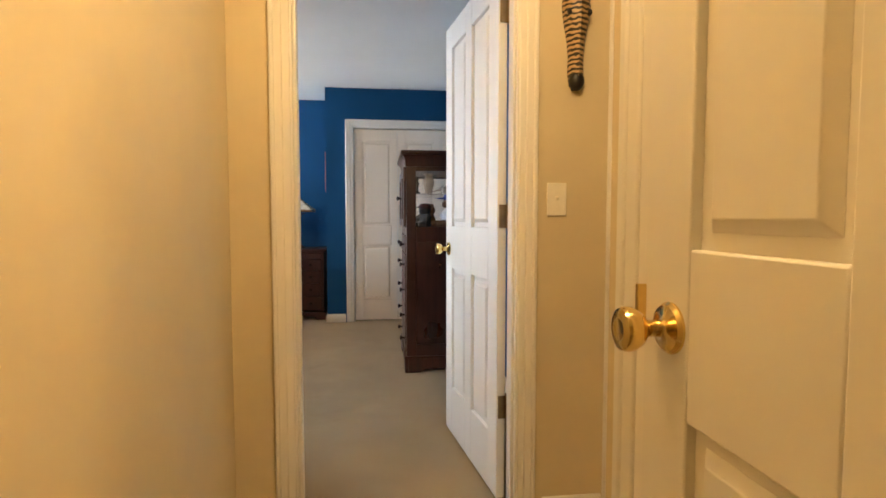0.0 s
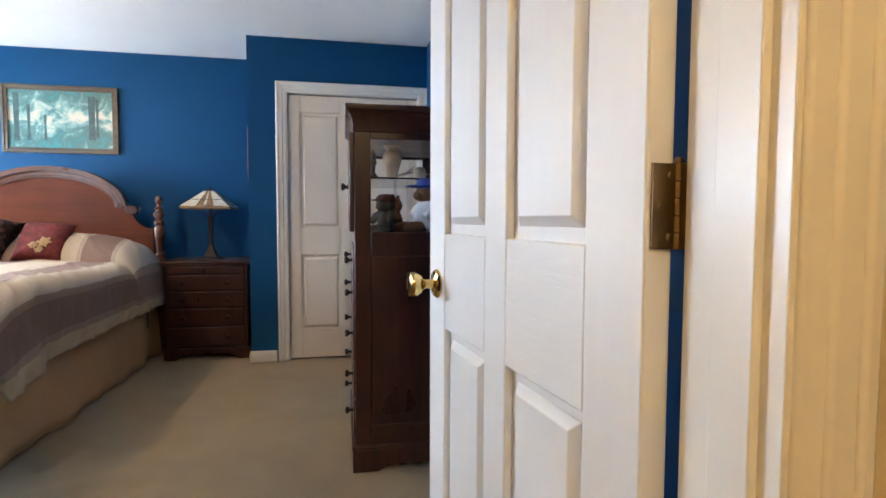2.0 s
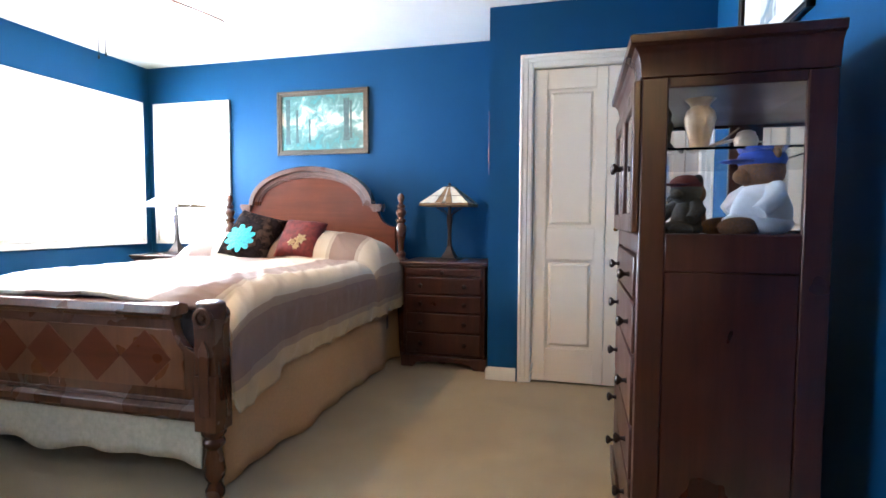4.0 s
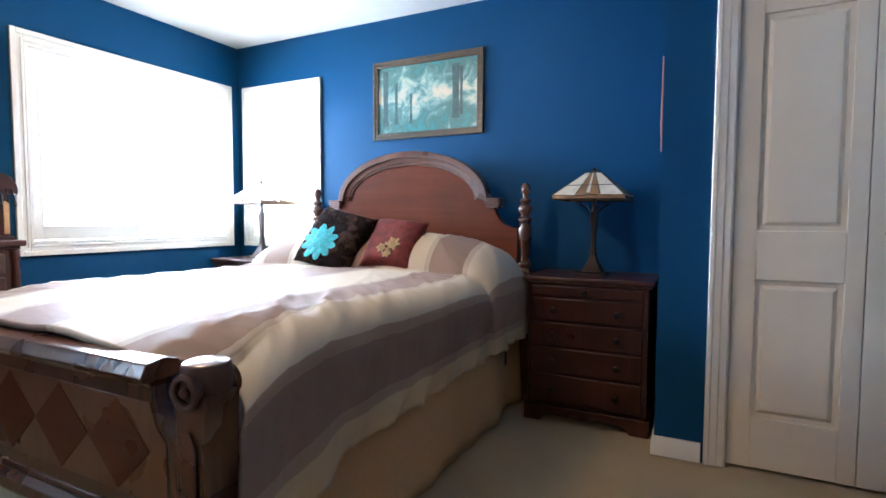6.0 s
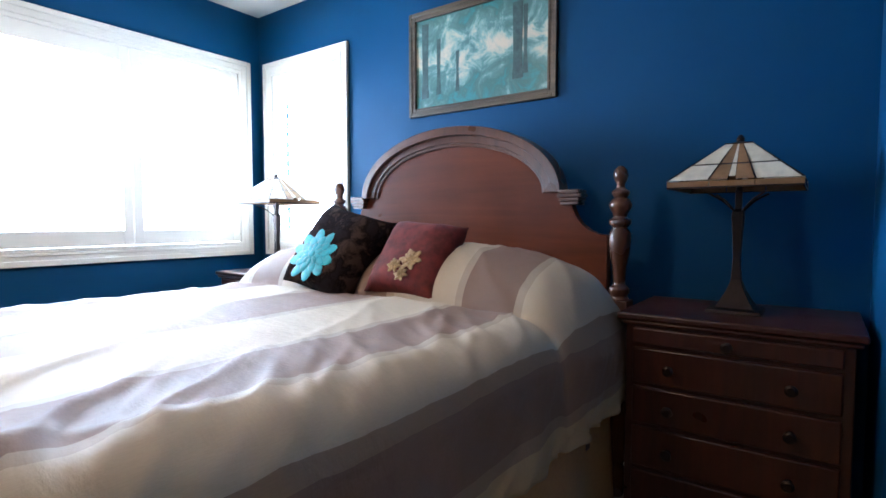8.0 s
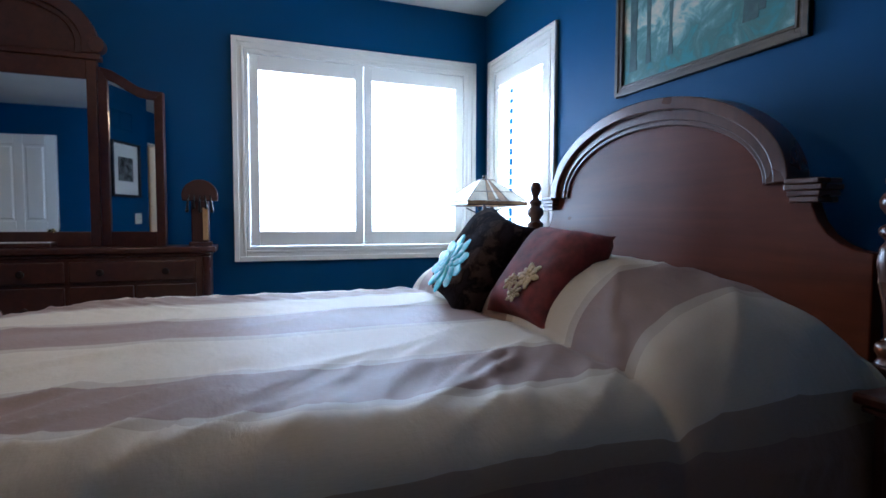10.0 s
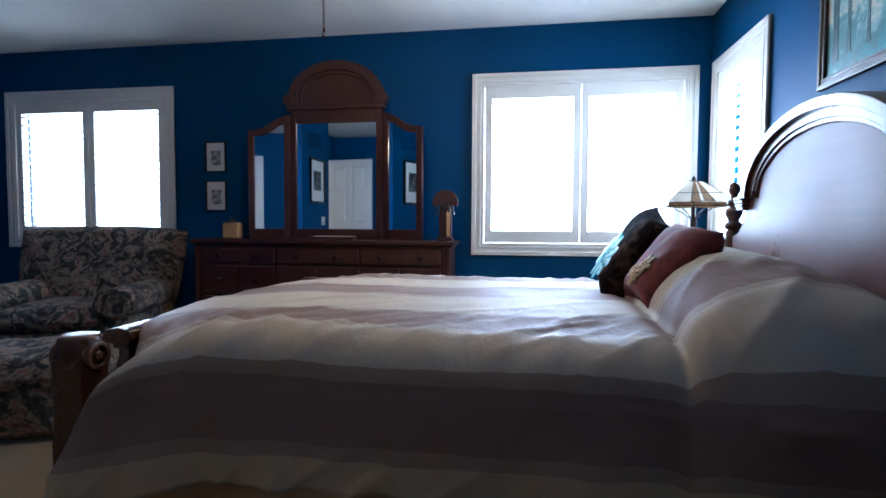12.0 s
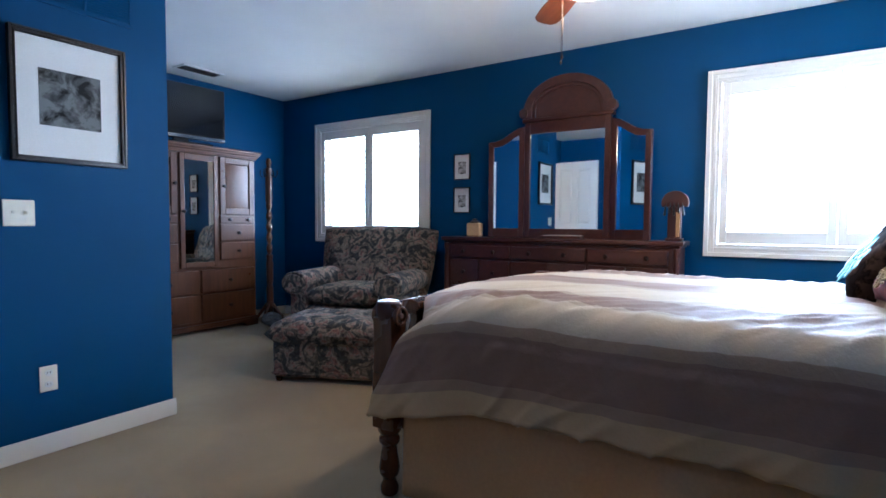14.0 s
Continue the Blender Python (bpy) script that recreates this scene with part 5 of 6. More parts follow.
def tri_mirror():
    """Three part mirror: an arched middle and two hinged wings turned a little inwards. Local x along the wall, -y into the room."""
    mr = thing("dresser_mirror", pose(-3.868, 3.612, 0.9435, 0, 0, 90), "three part dark wooden mirror with an arched crest", "mirror")
    f = 0.045
    w0, z1 = 0.345, 0.865
    bm = bmesh.new()
    box(bm, -w0, -w0 + f, -0.02, 0.025, 0, 0.93)
    box(bm, w0 - f, w0, -0.02, 0.025, 0, 0.93)
    box(bm, -w0 + f, w0 - f, -0.018, 0.025, 0.0, 0.075)
    box(bm, -w0 + f, w0 - f, -0.018, 0.025, 0.835, 0.93)
    box(bm, -w0 - 0.02, w0 + 0.02, -0.03, 0.03, 0.9305, 0.958)
    prism(bm, [(-0.30, 0.9585)] + arc(0, 1.0, 0.30, 0.22, 180, 0, 24) + [(0.30, 0.9585)], -0.008, 0.02)
    strip_prism(bm, [(-0.355, 0.9585)] + arc(0, 1.01, 0.355, 0.262, 180, 0, 28) + [(0.355, 0.9585)], [(-0.285, 0.9585)] + arc(0, 1.01, 0.285, 0.195, 180, 0, 28) + [(0.285, 0.9585)], -0.035, 0.026)
    strip_prism(bm, [(-0.285, 0.9585)] + arc(0, 1.01, 0.285, 0.195, 180, 0, 28) + [(0.285, 0.9585)], [(-0.255, 0.9585)] + arc(0, 1.01, 0.255, 0.170, 180, 0, 28) + [(0.255, 0.9585)], -0.02, -0.008)
    for s in (-1, 1):
        prism(bm, [(s * 0.352 + 0.036 * math.cos(a), 1.0 + 0.04 * math.sin(a)) for a in [2 * math.pi * k / 16 for k in range(16)]], -0.045, 0.02)
    solid("middle_frame", bm, DRESSERWOOD, mr, 0.004)
    boxes("middle_glass", [(-w0 + f - 0.004, w0 - f + 0.004, -0.006, -0.002, 0.073, 0.838)], MIRROR, mr, label="silvered mirror glass")
    for s in (-1, 1):
        at = pose(s * 0.352, -0.004, 0, 0, 0, -s * 11)
        L = 0.30
        curve = [(0.0, 0.90), (0.06, 0.885), (0.12, 0.85), (0.18, 0.81), (0.24, 0.79), (L, 0.785)]
        inner = [(0.042, 0.835), (0.08, 0.820), (0.13, 0.785), (0.18, 0.757), (0.22, 0.748), (L - 0.042, 0.745)]
        bm = bmesh.new()
        strip_prism(bm, [(s * a, b) for a, b in curve], [(s * a, b) for a, b in inner], -0.018, 0.018)
        prism(bm, [(s * a, b) for a, b in ((0, 0), (0.042, 0), (0.042, 0.835), (0.0, 0.90))], -0.018, 0.018)
        prism(bm, [(s * a, b) for a, b in ((L - 0.042, 0), (L, 0), (L, 0.785), (L - 0.042, 0.745))], -0.018, 0.018)
        prism(bm, [(s * a, b) for a, b in ((0.042, 0), (L - 0.042, 0), (L - 0.042, 0.075), (0.042, 0.075))], -0.018, 0.018)
        wing = solid("wing_frame", bm, DRESSERWOOD, mr, 0.003, at=at)
        bm = bmesh.new()
        prism(bm, [(s * a, b) for a, b in [(0.038, 0.072), (L - 0.038, 0.072)] + [(min(a, L - 0.038), b + 0.004) for a, b in inner[::-1]]], -0.006, -0.002)
        solid("wing_glass", bm, MIRROR, wing, label="silvered mirror glass")
    return mr


tri_mirror()
tr = thing("tray", pose(-3.80, 3.61, 0.944, 0, 0, 90), "low dark tray with a pale card on the dresser", "tray")
boxes("tray", [(-0.16, 0.16, -0.06, 0.05, 0, 0.022)], DRESSERWOOD, tr, 0.004)
boxes("card", [(-0.13, 0.15, -0.05, 0.04, 0.0225, 0.026)], MATBOARD, tr, 0.001)
bx = thing("keepsake_box", pose(-3.80, 2.835, 0.944, 0, 0, 90), "small tan box with a dark lid on the dresser", "box")
boxes("box", [(-0.065, 0.065, -0.035, 0.035, 0, 0.118)], TANCARD, bx, 0.012)
bm = bmesh.new()
lathe(bm, [(0.045, 0.1185), (0.042, 0.13), (0.02, 0.138), (0.018, 0.15), (0.008, 0.156)], 14)
solid("lid", bm, EBONY, bx)


def carved_stand():
    st = thing("carved_wooden_stand", pose(-3.80, 4.42, 0.944, 0, 0, 90), "red wooden stand with a fan shaped carved crest", "ornament")
    bm = bmesh.new()
    box(bm, -0.055, 0.055, -0.04, 0.04, 0, 0.02)
    box(bm, -0.042, 0.042, -0.03, 0.03, 0.0205, 0.235)
    prism(bm, arc(0, 0.262, 0.088, 0.085, -18, 198, 22), -0.018, 0.018)
    solid("stand", bm, REDWOOD, st, 0.004)
    bm = bmesh.new()
    for k in range(5):
        x = -0.05 + 0.025 * k
        tube(bm, [(x, -0.03, 0.262), (x * 1.1, -0.045, 0.235), (x * 1.2, -0.042, 0.19 + 0.02 * (k % 2))], [0.004, 0.005, 0.007], 8)
        ellipsoid(bm, (x * 1.2, -0.042, 0.185 + 0.02 * (k % 2)), (0.009, 0.009, 0.012), 8, 6)
    solid("hanging_beads", bm, EBONY, st)
    boxes("front_strip", [(0.012, 0.036, -0.034, -0.0305, 0.03, 0.20)], TANCARD, st, 0.002)


carved_stand()


# ---------------------------------------------------------------- armoire, television, coat stand
def armoire():
    W, D, H = 1.24, 0.29, 1.685
    ar = thing("armoire", pose(-2.745, 0.495, 0, 0, 0, 180), "tall brown wooden armoire with mirrored middle door", "armoire")
    boxes("body", [(-W / 2, W / 2, 0.014, D, 0.09, H)], OAK, ar, 0.004)
    bm = bmesh.new()
    crown(bm, W, D, H, ((0.018, 0.008), (0.02, 0.018), (0.02, 0.032), (0.019, 0.044)), 0.002)
    solid("cornice", bm, OAK, ar, 0.004)
    bm = bmesh.new()
    box(bm, -W / 2 - 0.02, W / 2 + 0.02, -0.006, D, 0.07, 0.09)
    prism(bm, [(-W / 2 - 0.015, 0), (-W / 2 + 0.12, 0), (-W / 2 + 0.16, 0.04), (W / 2 - 0.16, 0.04), (W / 2 - 0.12, 0), (W / 2 + 0.015, 0), (W / 2 + 0.015, 0.0695), (-W / 2 - 0.015, 0.0695)], -0.002, D)
    solid("plinth", bm, OAK, ar, 0.004)
    a, b = -0.19, 0.19
    md = boxes("mirror_door", [(a, a + 0.045, -0.012, 0.013, 0.63, 1.68), (b - 0.045, b, -0.012, 0.013, 0.63, 1.68), (a + 0.045, b - 0.045, -0.012, 0.013, 0.63, 0.68), (a + 0.045, b - 0.045, -0.012, 0.013, 1.62, 1.68)], OAK, ar, 0.005)
    boxes("mirror", [(a + 0.045, b - 0.045, -0.002, 0.004, 0.68, 1.62)], MIRROR, md, label="tall mirror in the middle door")
    k = new("knob", KNOB)
    k.parent = md
    k.matrix_basis = pose(a + 0.022, -0.012, 1.15, 90)
    for s in (-1, 1):
        x0, x1 = sorted((s * 0.215, s * 0.595))
        bm = bmesh.new()
        for q in ((x0, x0 + 0.055, 1.13, 1.68), (x1 - 0.055, x1, 1.13, 1.68), (x0 + 0.055, x1 - 0.055, 1.13, 1.19), (x0 + 0.055, x1 - 0.055, 1.62, 1.68)):
            box(bm, q[0], q[1], -0.008, 0.013, q[2], q[3])
        frustum(bm, (x0 + 0.056, x1 - 0.056, 1.191, 1.619, 0.004), (x0 + 0.085, x1 - 0.085, 1.22, 1.59, -0.005))
        pd = solid("panel_door", bm, OAK, ar, 0.004)
        k = new("knob", KNOB)
        k.parent = pd
        k.matrix_basis = pose(s * 0.243, -0.008, 1.40, 90)
        for z0, z1, ks in ((1.045, 1.115, (-0.1, 0.1)), (0.87, 1.03, (0,)), (0.69, 0.855, (0,))):
            drawer(ar, x0, x1, z0, z1, 0.014, OAK, [(x0 + x1) / 2 + q for q in ks], 0.02)
        x0, x1 = sorted((s * 0.012, s * 0.595))
        for z0, z1 in ((0.385, 0.60), (0.12, 0.37)):
            drawer(ar, x0, x1, z0, z1, 0.014, OAK, [(x0 + x1) / 2], 0.02)
    return ar


armoire()
tv = thing("television", pose(-2.65, 0.40, 1.7655, 0, 0, 176), "black flat screen television on the armoire", "television")
bm = bmesh.new()
box(bm, -0.42, 0.42, 0.0, 0.06, 0.06, 0.56)
box(bm, -0.16, 0.16, 0.06, 0.09, 0.14, 0.46)
box(bm, -0.07, 0.07, 0.02, 0.05, 0.02, 0.06)
prism(bm, [(-0.25, -0.08), (0.25, -0.08), (0.27, 0.05), (0.22, 0.12), (-0.22, 0.12), (-0.27, 0.05)], 0.0, 0.02, "xy")
solid("case", bm, BLACKPLASTIC, tv, 0.006)
boxes("screen", [(-0.395, 0.395, -0.003, -0.0002, 0.105, 0.535)], SCREEN, tv)
boxes("trim_bar", [(-0.41, 0.41, -0.005, -0.0002, 0.066, 0.092)], CHROME, tv, 0.001, label="silver strip under the screen")


def coat_stand():
    cs = thing("coat_stand", pose(-3.56, 0.46, 0), "brown twist turned wooden coat stand", "coat stand")
    bm = bmesh.new()
    n, seg = 60, 16
    rings = []
    for i in range(n + 1):
        z = 0.70 + 0.55 * i / n
        ring = []
        for k in range(seg):
            a = 2 * math.pi * k / seg
            r = 0.024 + 0.007 * math.cos(2 * a - z * 55)
            ring.append(bm.verts.new((r * math.cos(a), r * math.sin(a), z)))
        rings.append(ring)
    for a, b in zip(rings, rings[1:]):
        for k in range(seg):
            bm.faces.new((a[k], a[(k + 1) % seg], b[(k + 1) % seg], b[k]))
    lathe(bm, [(0.03, 0.06), (0.036, 0.1), (0.036, 0.36), (0.026, 0.39), (0.034, 0.42), (0.036, 0.62), (0.028, 0.66), (0.034, 0.68), (0.034, 0.71)], 16)
    lathe(bm, [(0.034, 1.24), (0.028, 1.26), (0.036, 1.29), (0.036, 1.52), (0.026, 1.55), (0.034, 1.58), (0.034, 1.62), (0.018, 1.64), (0.03, 1.68), (0.026, 1.71), (0.012, 1.73)], 16)
    for k in range(4):
        a = k * math.pi / 2 + 0.4
        c, s = math.cos(a), math.sin(a)
        tube(bm, [(0.02 * c, 0.02 * s, 0.2), (0.08 * c, 0.08 * s, 0.12), (0.14 * c, 0.14 * s, 0.04), (0.165 * c, 0.165 * s, 0.016)], [0.016, 0.018, 0.016, 0.014], 10)
    solid("post", bm, OAK, cs)
    bm = bmesh.new()
    for k in range(4):
        a = k * math.pi / 2 + 0.4
        c, s = math.cos(a), math.sin(a)
        tube(bm, [(0.03 * c, 0.03 * s, 1.56), (0.075 * c, 0.075 * s, 1.53), (0.10 * c, 0.10 * s, 1.56), (0.095 * c, 0.095 * s, 1.61)], 0.0045, 8)
    solid("hook", bm, BRONZE, cs)


coat_stand()
bd = thing("cloth_bundle", pose(-3.42, 0.66, 0), "grey crumpled bundle on the carpet beside the armoire", "bundle")
bm = bmesh.new()
ellipsoid(bm, (0, 0, 0.065), (0.11, 0.09, 0.065), 18, 12)
ellipsoid(bm, (0.06, 0.10, 0.055), (0.08, 0.08, 0.055), 16, 10)
for v in bm.verts:
    v.co += Vector((1, 1, 0.6)) * 0.03 * noise.noise(v.co * 16)
    v.co.z = max(v.co.z, 0.001)
solid("cloth", bm, GREYCLOTH, bd)


# ---------------------------------------------------------------- armchair and ottoman
def tufted(bm, w, h, thick, put, cols, rows, depth=0.03, n=36):
    """A buttoned pad: a closed swollen slab of width w and height h; put maps (a, b, out) to a place."""
    buttons = []
    for j in range(rows):
        for i in range(cols - (j % 2)):
            buttons.append((w * ((i + 0.5 + 0.5 * (j % 2)) / cols - 0.5), h * ((j + 0.5) / rows)))
    sides = []
    for side in (1, -1):
        grid = []
        for j in range(n + 1):
            line = []
            for i in range(n + 1):
                a, b = w * (i / n - 0.5), h * j / n
                ea, eb = 2 * i / n - 1, 2 * j / n - 1
                puff = thick / 2 * max(0.0, (1 - ea ** 6) * (1 - eb ** 6)) ** 0.5
                if side == 1:
                    dmin = min(math.hypot(a - p, b - q) for p, q in buttons) if buttons else 1
                    puff -= depth * math.exp(-(dmin / 0.035) ** 2) * (1 if puff > thick * 0.3 else 0)
                    puff += 0.006 * noise.noise(Vector((a * 14, b * 14, w)))
                line.append(bm.verts.new(put(a, b, side * puff)))
            grid.append(line)
        for j in range(n):
            for i in range(n):
                bm.faces.new((grid[j][i], grid[j][i + 1], grid[j + 1][i + 1], grid[j + 1][i]))
    bmesh.ops.remove_doubles(bm, verts=bm.verts[:], dist=0.0008)


def armchair():
    ch = thing("armchair", pose(-3.35, 1.92, 0, 0, 0, 107), "wide armchair in dark floral fabric with buttoned back", "armchair")
    # local: front looks along -y, width along x
    bm = bmesh.new()
    tufted(bm, 1.18, 0.69, 0.22, lambda a, b, o: Vector((a * (1 - 0.14 * (1 - b / 0.70) ** 2), 0.30 + 0.20 * (b / 0.70) - o, 0.34 + b - 0.03 * (abs(a) / 0.53) ** 3)), 6, 4)
    solid("backrest", bm, FLORAL, ch, smooth=180)
    bm = bmesh.new()
    tufted(bm, 0.66, 0.66, 0.18, lambda a, b, o: Vector((a, -0.36 + b, 0.44 + o)), 0, 0)
    solid("seat", bm, FLORAL, ch, smooth=180)
    boxes("base", [(-0.44, 0.44, -0.32, 0.36, 0.07, 0.36)], FLORAL, ch, 0.03)
    for s in (-1, 1):
        bm = bmesh.new()
        box(bm, s * 0.40 - 0.075, s * 0.40 + 0.075, -0.34, 0.34, 0.06, 0.52)
        res = [(s * 0.42 + 0.125 * math.cos(a), 0.545 + 0.10 * math.sin(a)) for a in [2 * math.pi * k / 20 for k in range(20)]]
        prism(bm, res, -0.37, 0.32)
        prism(bm, [(s * 0.42 + 0.105 * math.cos(a), 0.545 + 0.08 * math.sin(a)) for a in [2 * math.pi * k / 20 for k in range(20)]], -0.392, -0.37)
        solid("arm", bm, FLORAL, ch, 0.02, smooth=60)
    for x, y in ((-0.38, -0.28), (0.38, -0.28), (-0.38, 0.3), (0.38, 0.3)):
        bm = bmesh.new()
        lathe(bm, [(0.02, 0), (0.028, 0.03), (0.032, 0.068)], 12, (x, y, 0))
        solid("leg", bm, WALNUT, ch)


armchair()


def ottoman():
    ot = thing("ottoman", pose(-2.56, 2.45, 0, 0, 0, 115), "low buttoned ottoman in dark floral fabric", "ottoman")
    bm = bmesh.new()
    tufted(bm, 0.80, 0.64, 0.20, lambda a, b, o: Vector((a, -0.32 + b, 0.325 + o)), 4, 3, 0.035)
    solid("cushion", bm, FLORAL, ot, smooth=180)
    bm = bmesh.new()
    box(bm, -0.365, 0.365, -0.285, 0.285, 0.03, 0.31)
    solid("base", bm, FLORAL, ot, 0.03)
    bm = bmesh.new()
    box(bm, -0.368, 0.368, -0.288, 0.288, 0.055, 0.064)
    solid("piping", bm, FLORAL, ot, 0.003)
    for x, y in ((-0.33, -0.25), (0.33, -0.25), (-0.33, 0.25), (0.33, 0.25)):
        bm = bmesh.new()
        lathe(bm, [(0.016, 0), (0.022, 0.015), (0.024, 0.031)], 12, (x, y, 0))
        solid("leg", bm, WALNUT, ot)


ottoman()


# ---------------------------------------------------------------- ceiling fan
def ceiling_fan():
    fan = thing("ceiling_fan", pose(-2.36, 4.25, CEIL - 0.03), "five blade wooden ceiling fan with lit glass bowl", "ceiling fan")
    bm = bmesh.new()
    lathe(bm, [(0.07, 0.029), (0.068, 0.0), (0.02, -0.02), (0.014, -0.055), (0.014, -0.075), (0.06, -0.082), (0.105, -0.10), (0.11, -0.15), (0.085, -0.178), (0.05, -0.184), (0.05, -0.20), (0.075, -0.205), (0.078, -0.212)], 28)
    solid("motor", bm, BRONZE, fan)
    bm = bmesh.new()
    lathe(bm, [(0.078, -0.2125), (0.125, -0.222), (0.135, -0.235), (0.12, -0.258), (0.08, -0.276), (0.03, -0.285), (0.008, -0.287)], 28)
    solid("bowl", bm, BOWLGLASS, fan, label="lit frosted glass bowl")
    bm = bmesh.new()
    lathe(bm, [(0.008, -0.2875), (0.010, -0.294), (0.005, -0.302)], 10)
    for x, y, z in ((0.06, -0.10, -0.56), (0.035, -0.115, -0.575)):
        tube(bm, [(x, y, -0.19), (x, y, z)], 0.0016, 6)
        ellipsoid(bm, (x, y, z - 0.008), (0.005, 0.005, 0.010), 8, 6)
    solid("pull_chain", bm, BRONZE, fan)
    shape = [(0.16, -0.045), (0.24, -0.060), (0.48, -0.072), (0.60, -0.066), (0.635, -0.042), (0.645, 0.0), (0.635, 0.042), (0.60, 0.066), (0.48, 0.072), (0.24, 0.060), (0.16, 0.045)]
    bm = bmesh.new()
    prism(bm, shape, -0.004, 0.004, "xy")
    me = mesh_of("blade", bm)
    me.materials.append(FANBLADE)
    bm = bmesh.new()
    prism(bm, [(0.07, -0.018), (0.15, -0.035), (0.22, -0.02), (0.22, 0.02), (0.15, 0.035), (0.07, 0.018)], -0.010, -0.0045, "xy")
    mi = mesh_of("blade_iron", bm)
    mi.materials.append(BRONZE)
    for k in range(5):
        for name, data in (("blade", me), ("blade_iron", mi)):
            ob = new(name, data)
            ob.parent = fan
            ob.matrix_basis = pose(0, 0, -0.172, 0, 0, 5 + 72 * k) @ pose(0, 0, 0, 10, 0, 0)


ceiling_fan()


# ---------------------------------------------------------------- pictures and wall fittings
def picture(name, at, w, h, fw, frame_mat, art_mat, label, mat_w=0.0, art=None, depth=0.022, group=""):
    """A framed picture hung on a wall; local x along the wall, z up from its lower edge, -y into the room."""
    p = thing(name, at, label, "picture", group)
    bm = bmesh.new()
    for lo, hi, d in ((0, fw, depth * 0.75), (0, fw * 0.45, depth), (fw * 0.75, fw, depth * 0.9)):
        box(bm, -w / 2 + lo, -w / 2 + hi, -d, 0, lo, h - lo)
        box(bm, w / 2 - hi, w / 2 - lo, -d, 0, lo, h - lo)
        box(bm, -w / 2 + hi, w / 2 - hi, -d, 0, lo, hi)
        box(bm, -w / 2 + hi, w / 2 - hi, -d, 0, h - hi, h - lo)
    solid("frame", bm, frame_mat, p, 0.002)
    if mat_w:
        boxes("mat", [(-w / 2 + fw, w / 2 - fw, -0.008, -0.001, fw, h - fw)], MATBOARD, p, label="white mat board")
        x0, x1, z0, z1 = art or (-w / 2 + fw + mat_w, w / 2 - fw - mat_w, fw + mat_w, h - fw - mat_w)
        boxes("print", [(x0, x1, -0.0095, -0.0082, z0, z1)], art_mat, p)
    else:
        boxes("canvas", [(-w / 2 + fw, w / 2 - fw, -0.008, -0.001, fw, h - fw)], art_mat, p)
    return p


pic = picture("painting", pose(-2.226, NORTH_Y - 0.001, 1.612), 0.835, 0.535, 0.042, FRAMEGILT, LANDSCAPE, "framed woodland landscape painting in a dark gilt frame")
TRUNKPAINT = plain("dark_teal_paint", (0.04, 0.085, 0.085), 0.4, 40, 0.3, 0.1)
for x0, x1, z0, z1 in ((0.20, 0.245, 0.11, 0.46), (0.255, 0.27, 0.13, 0.44), (-0.335, -0.30, 0.09, 0.47), (-0.24, -0.222, 0.10, 0.38), (-0.12, -0.108, 0.10, 0.30)):
    bm = bmesh.new()
    prism(bm, [(x0 - 0.006, z0), (x1 + 0.006, z0), (x1, z0 + 0.1), (x1 + 0.004, z1), (x0 - 0.004, z1), (x0, z0 + 0.1)], -0.0092, -0.0081)
    solid("painted_trunk", bm, TRUNKPAINT, pic)
picture("photograph", pose(-1.004, PHOTO_Y + 0.001, 1.318, 0, 0, 180), 0.468, 0.572, 0.024, FRAMEBLACK, NIGHTPRINT, "framed dark photograph with a wide white mat", 0.1, (-0.125, 0.125, 0.165, 0.415), 0.03)
for z in (1.453, 1.153):
    picture("small_picture", pose(WEST_X + 0.001, 2.595, z, 0, 0, 90), 0.168, 0.230, 0.007, FRAMEBLACK, INK, "small framed ink print with white mat", 0.04, (-0.04, 0.04, 0.05, 0.16), 0.018, "pair of small framed prints")
picture("wall_picture", pose(EAST_X - 0.001, 4.60, 1.80, 0, 0, -90), 0.82, 0.52, 0.03, FRAMEBLACK, LEAFPRINT, "framed picture of blue leaf with white mat", 0.12, (-0.14, 0.05, 0.1, 0.42), 0.03)


def switch_plate(name, at, w, h, toggles, mat, label):
    p = thing(name, at, label, "switch plate")
    boxes("plate", [(-w / 2, w / 2, -0.006, 0, -h / 2, h / 2)], mat, p, 0.003)
    bm = bmesh.new()
    for x in toggles:
        box(bm, x - 0.006, x + 0.006, -0.008, -0.0062, -0.013, 0.013)
        prism(bm, [(-0.0075, -0.004), (-0.0075, 0.008), (-0.0165, 0.0115), (-0.0165, 0.006)], x - 0.0045, x + 0.0045, "yz")
        for z in (-0.03, 0.03):
            ellipsoid(bm, (x, -0.0062, z), (0.003, 0.0012, 0.003), 8, 5)
    solid("toggle", bm, mat, p, 0.0006)
    return p


switch_plate("light_switch", pose(0.470, HALL_Y - 0.0005, 1.161), 0.071, 0.116, (0.0,), PLASTIC, "ivory single light switch on the hall wall")
switch_plate("light_switch", pose(-0.795, PHOTO_Y + 0.0005, 1.090, 0, 0, 180), 0.116, 0.114, (-0.023, 0.023), PLASTIC, "ivory double light switch on the blue wall")


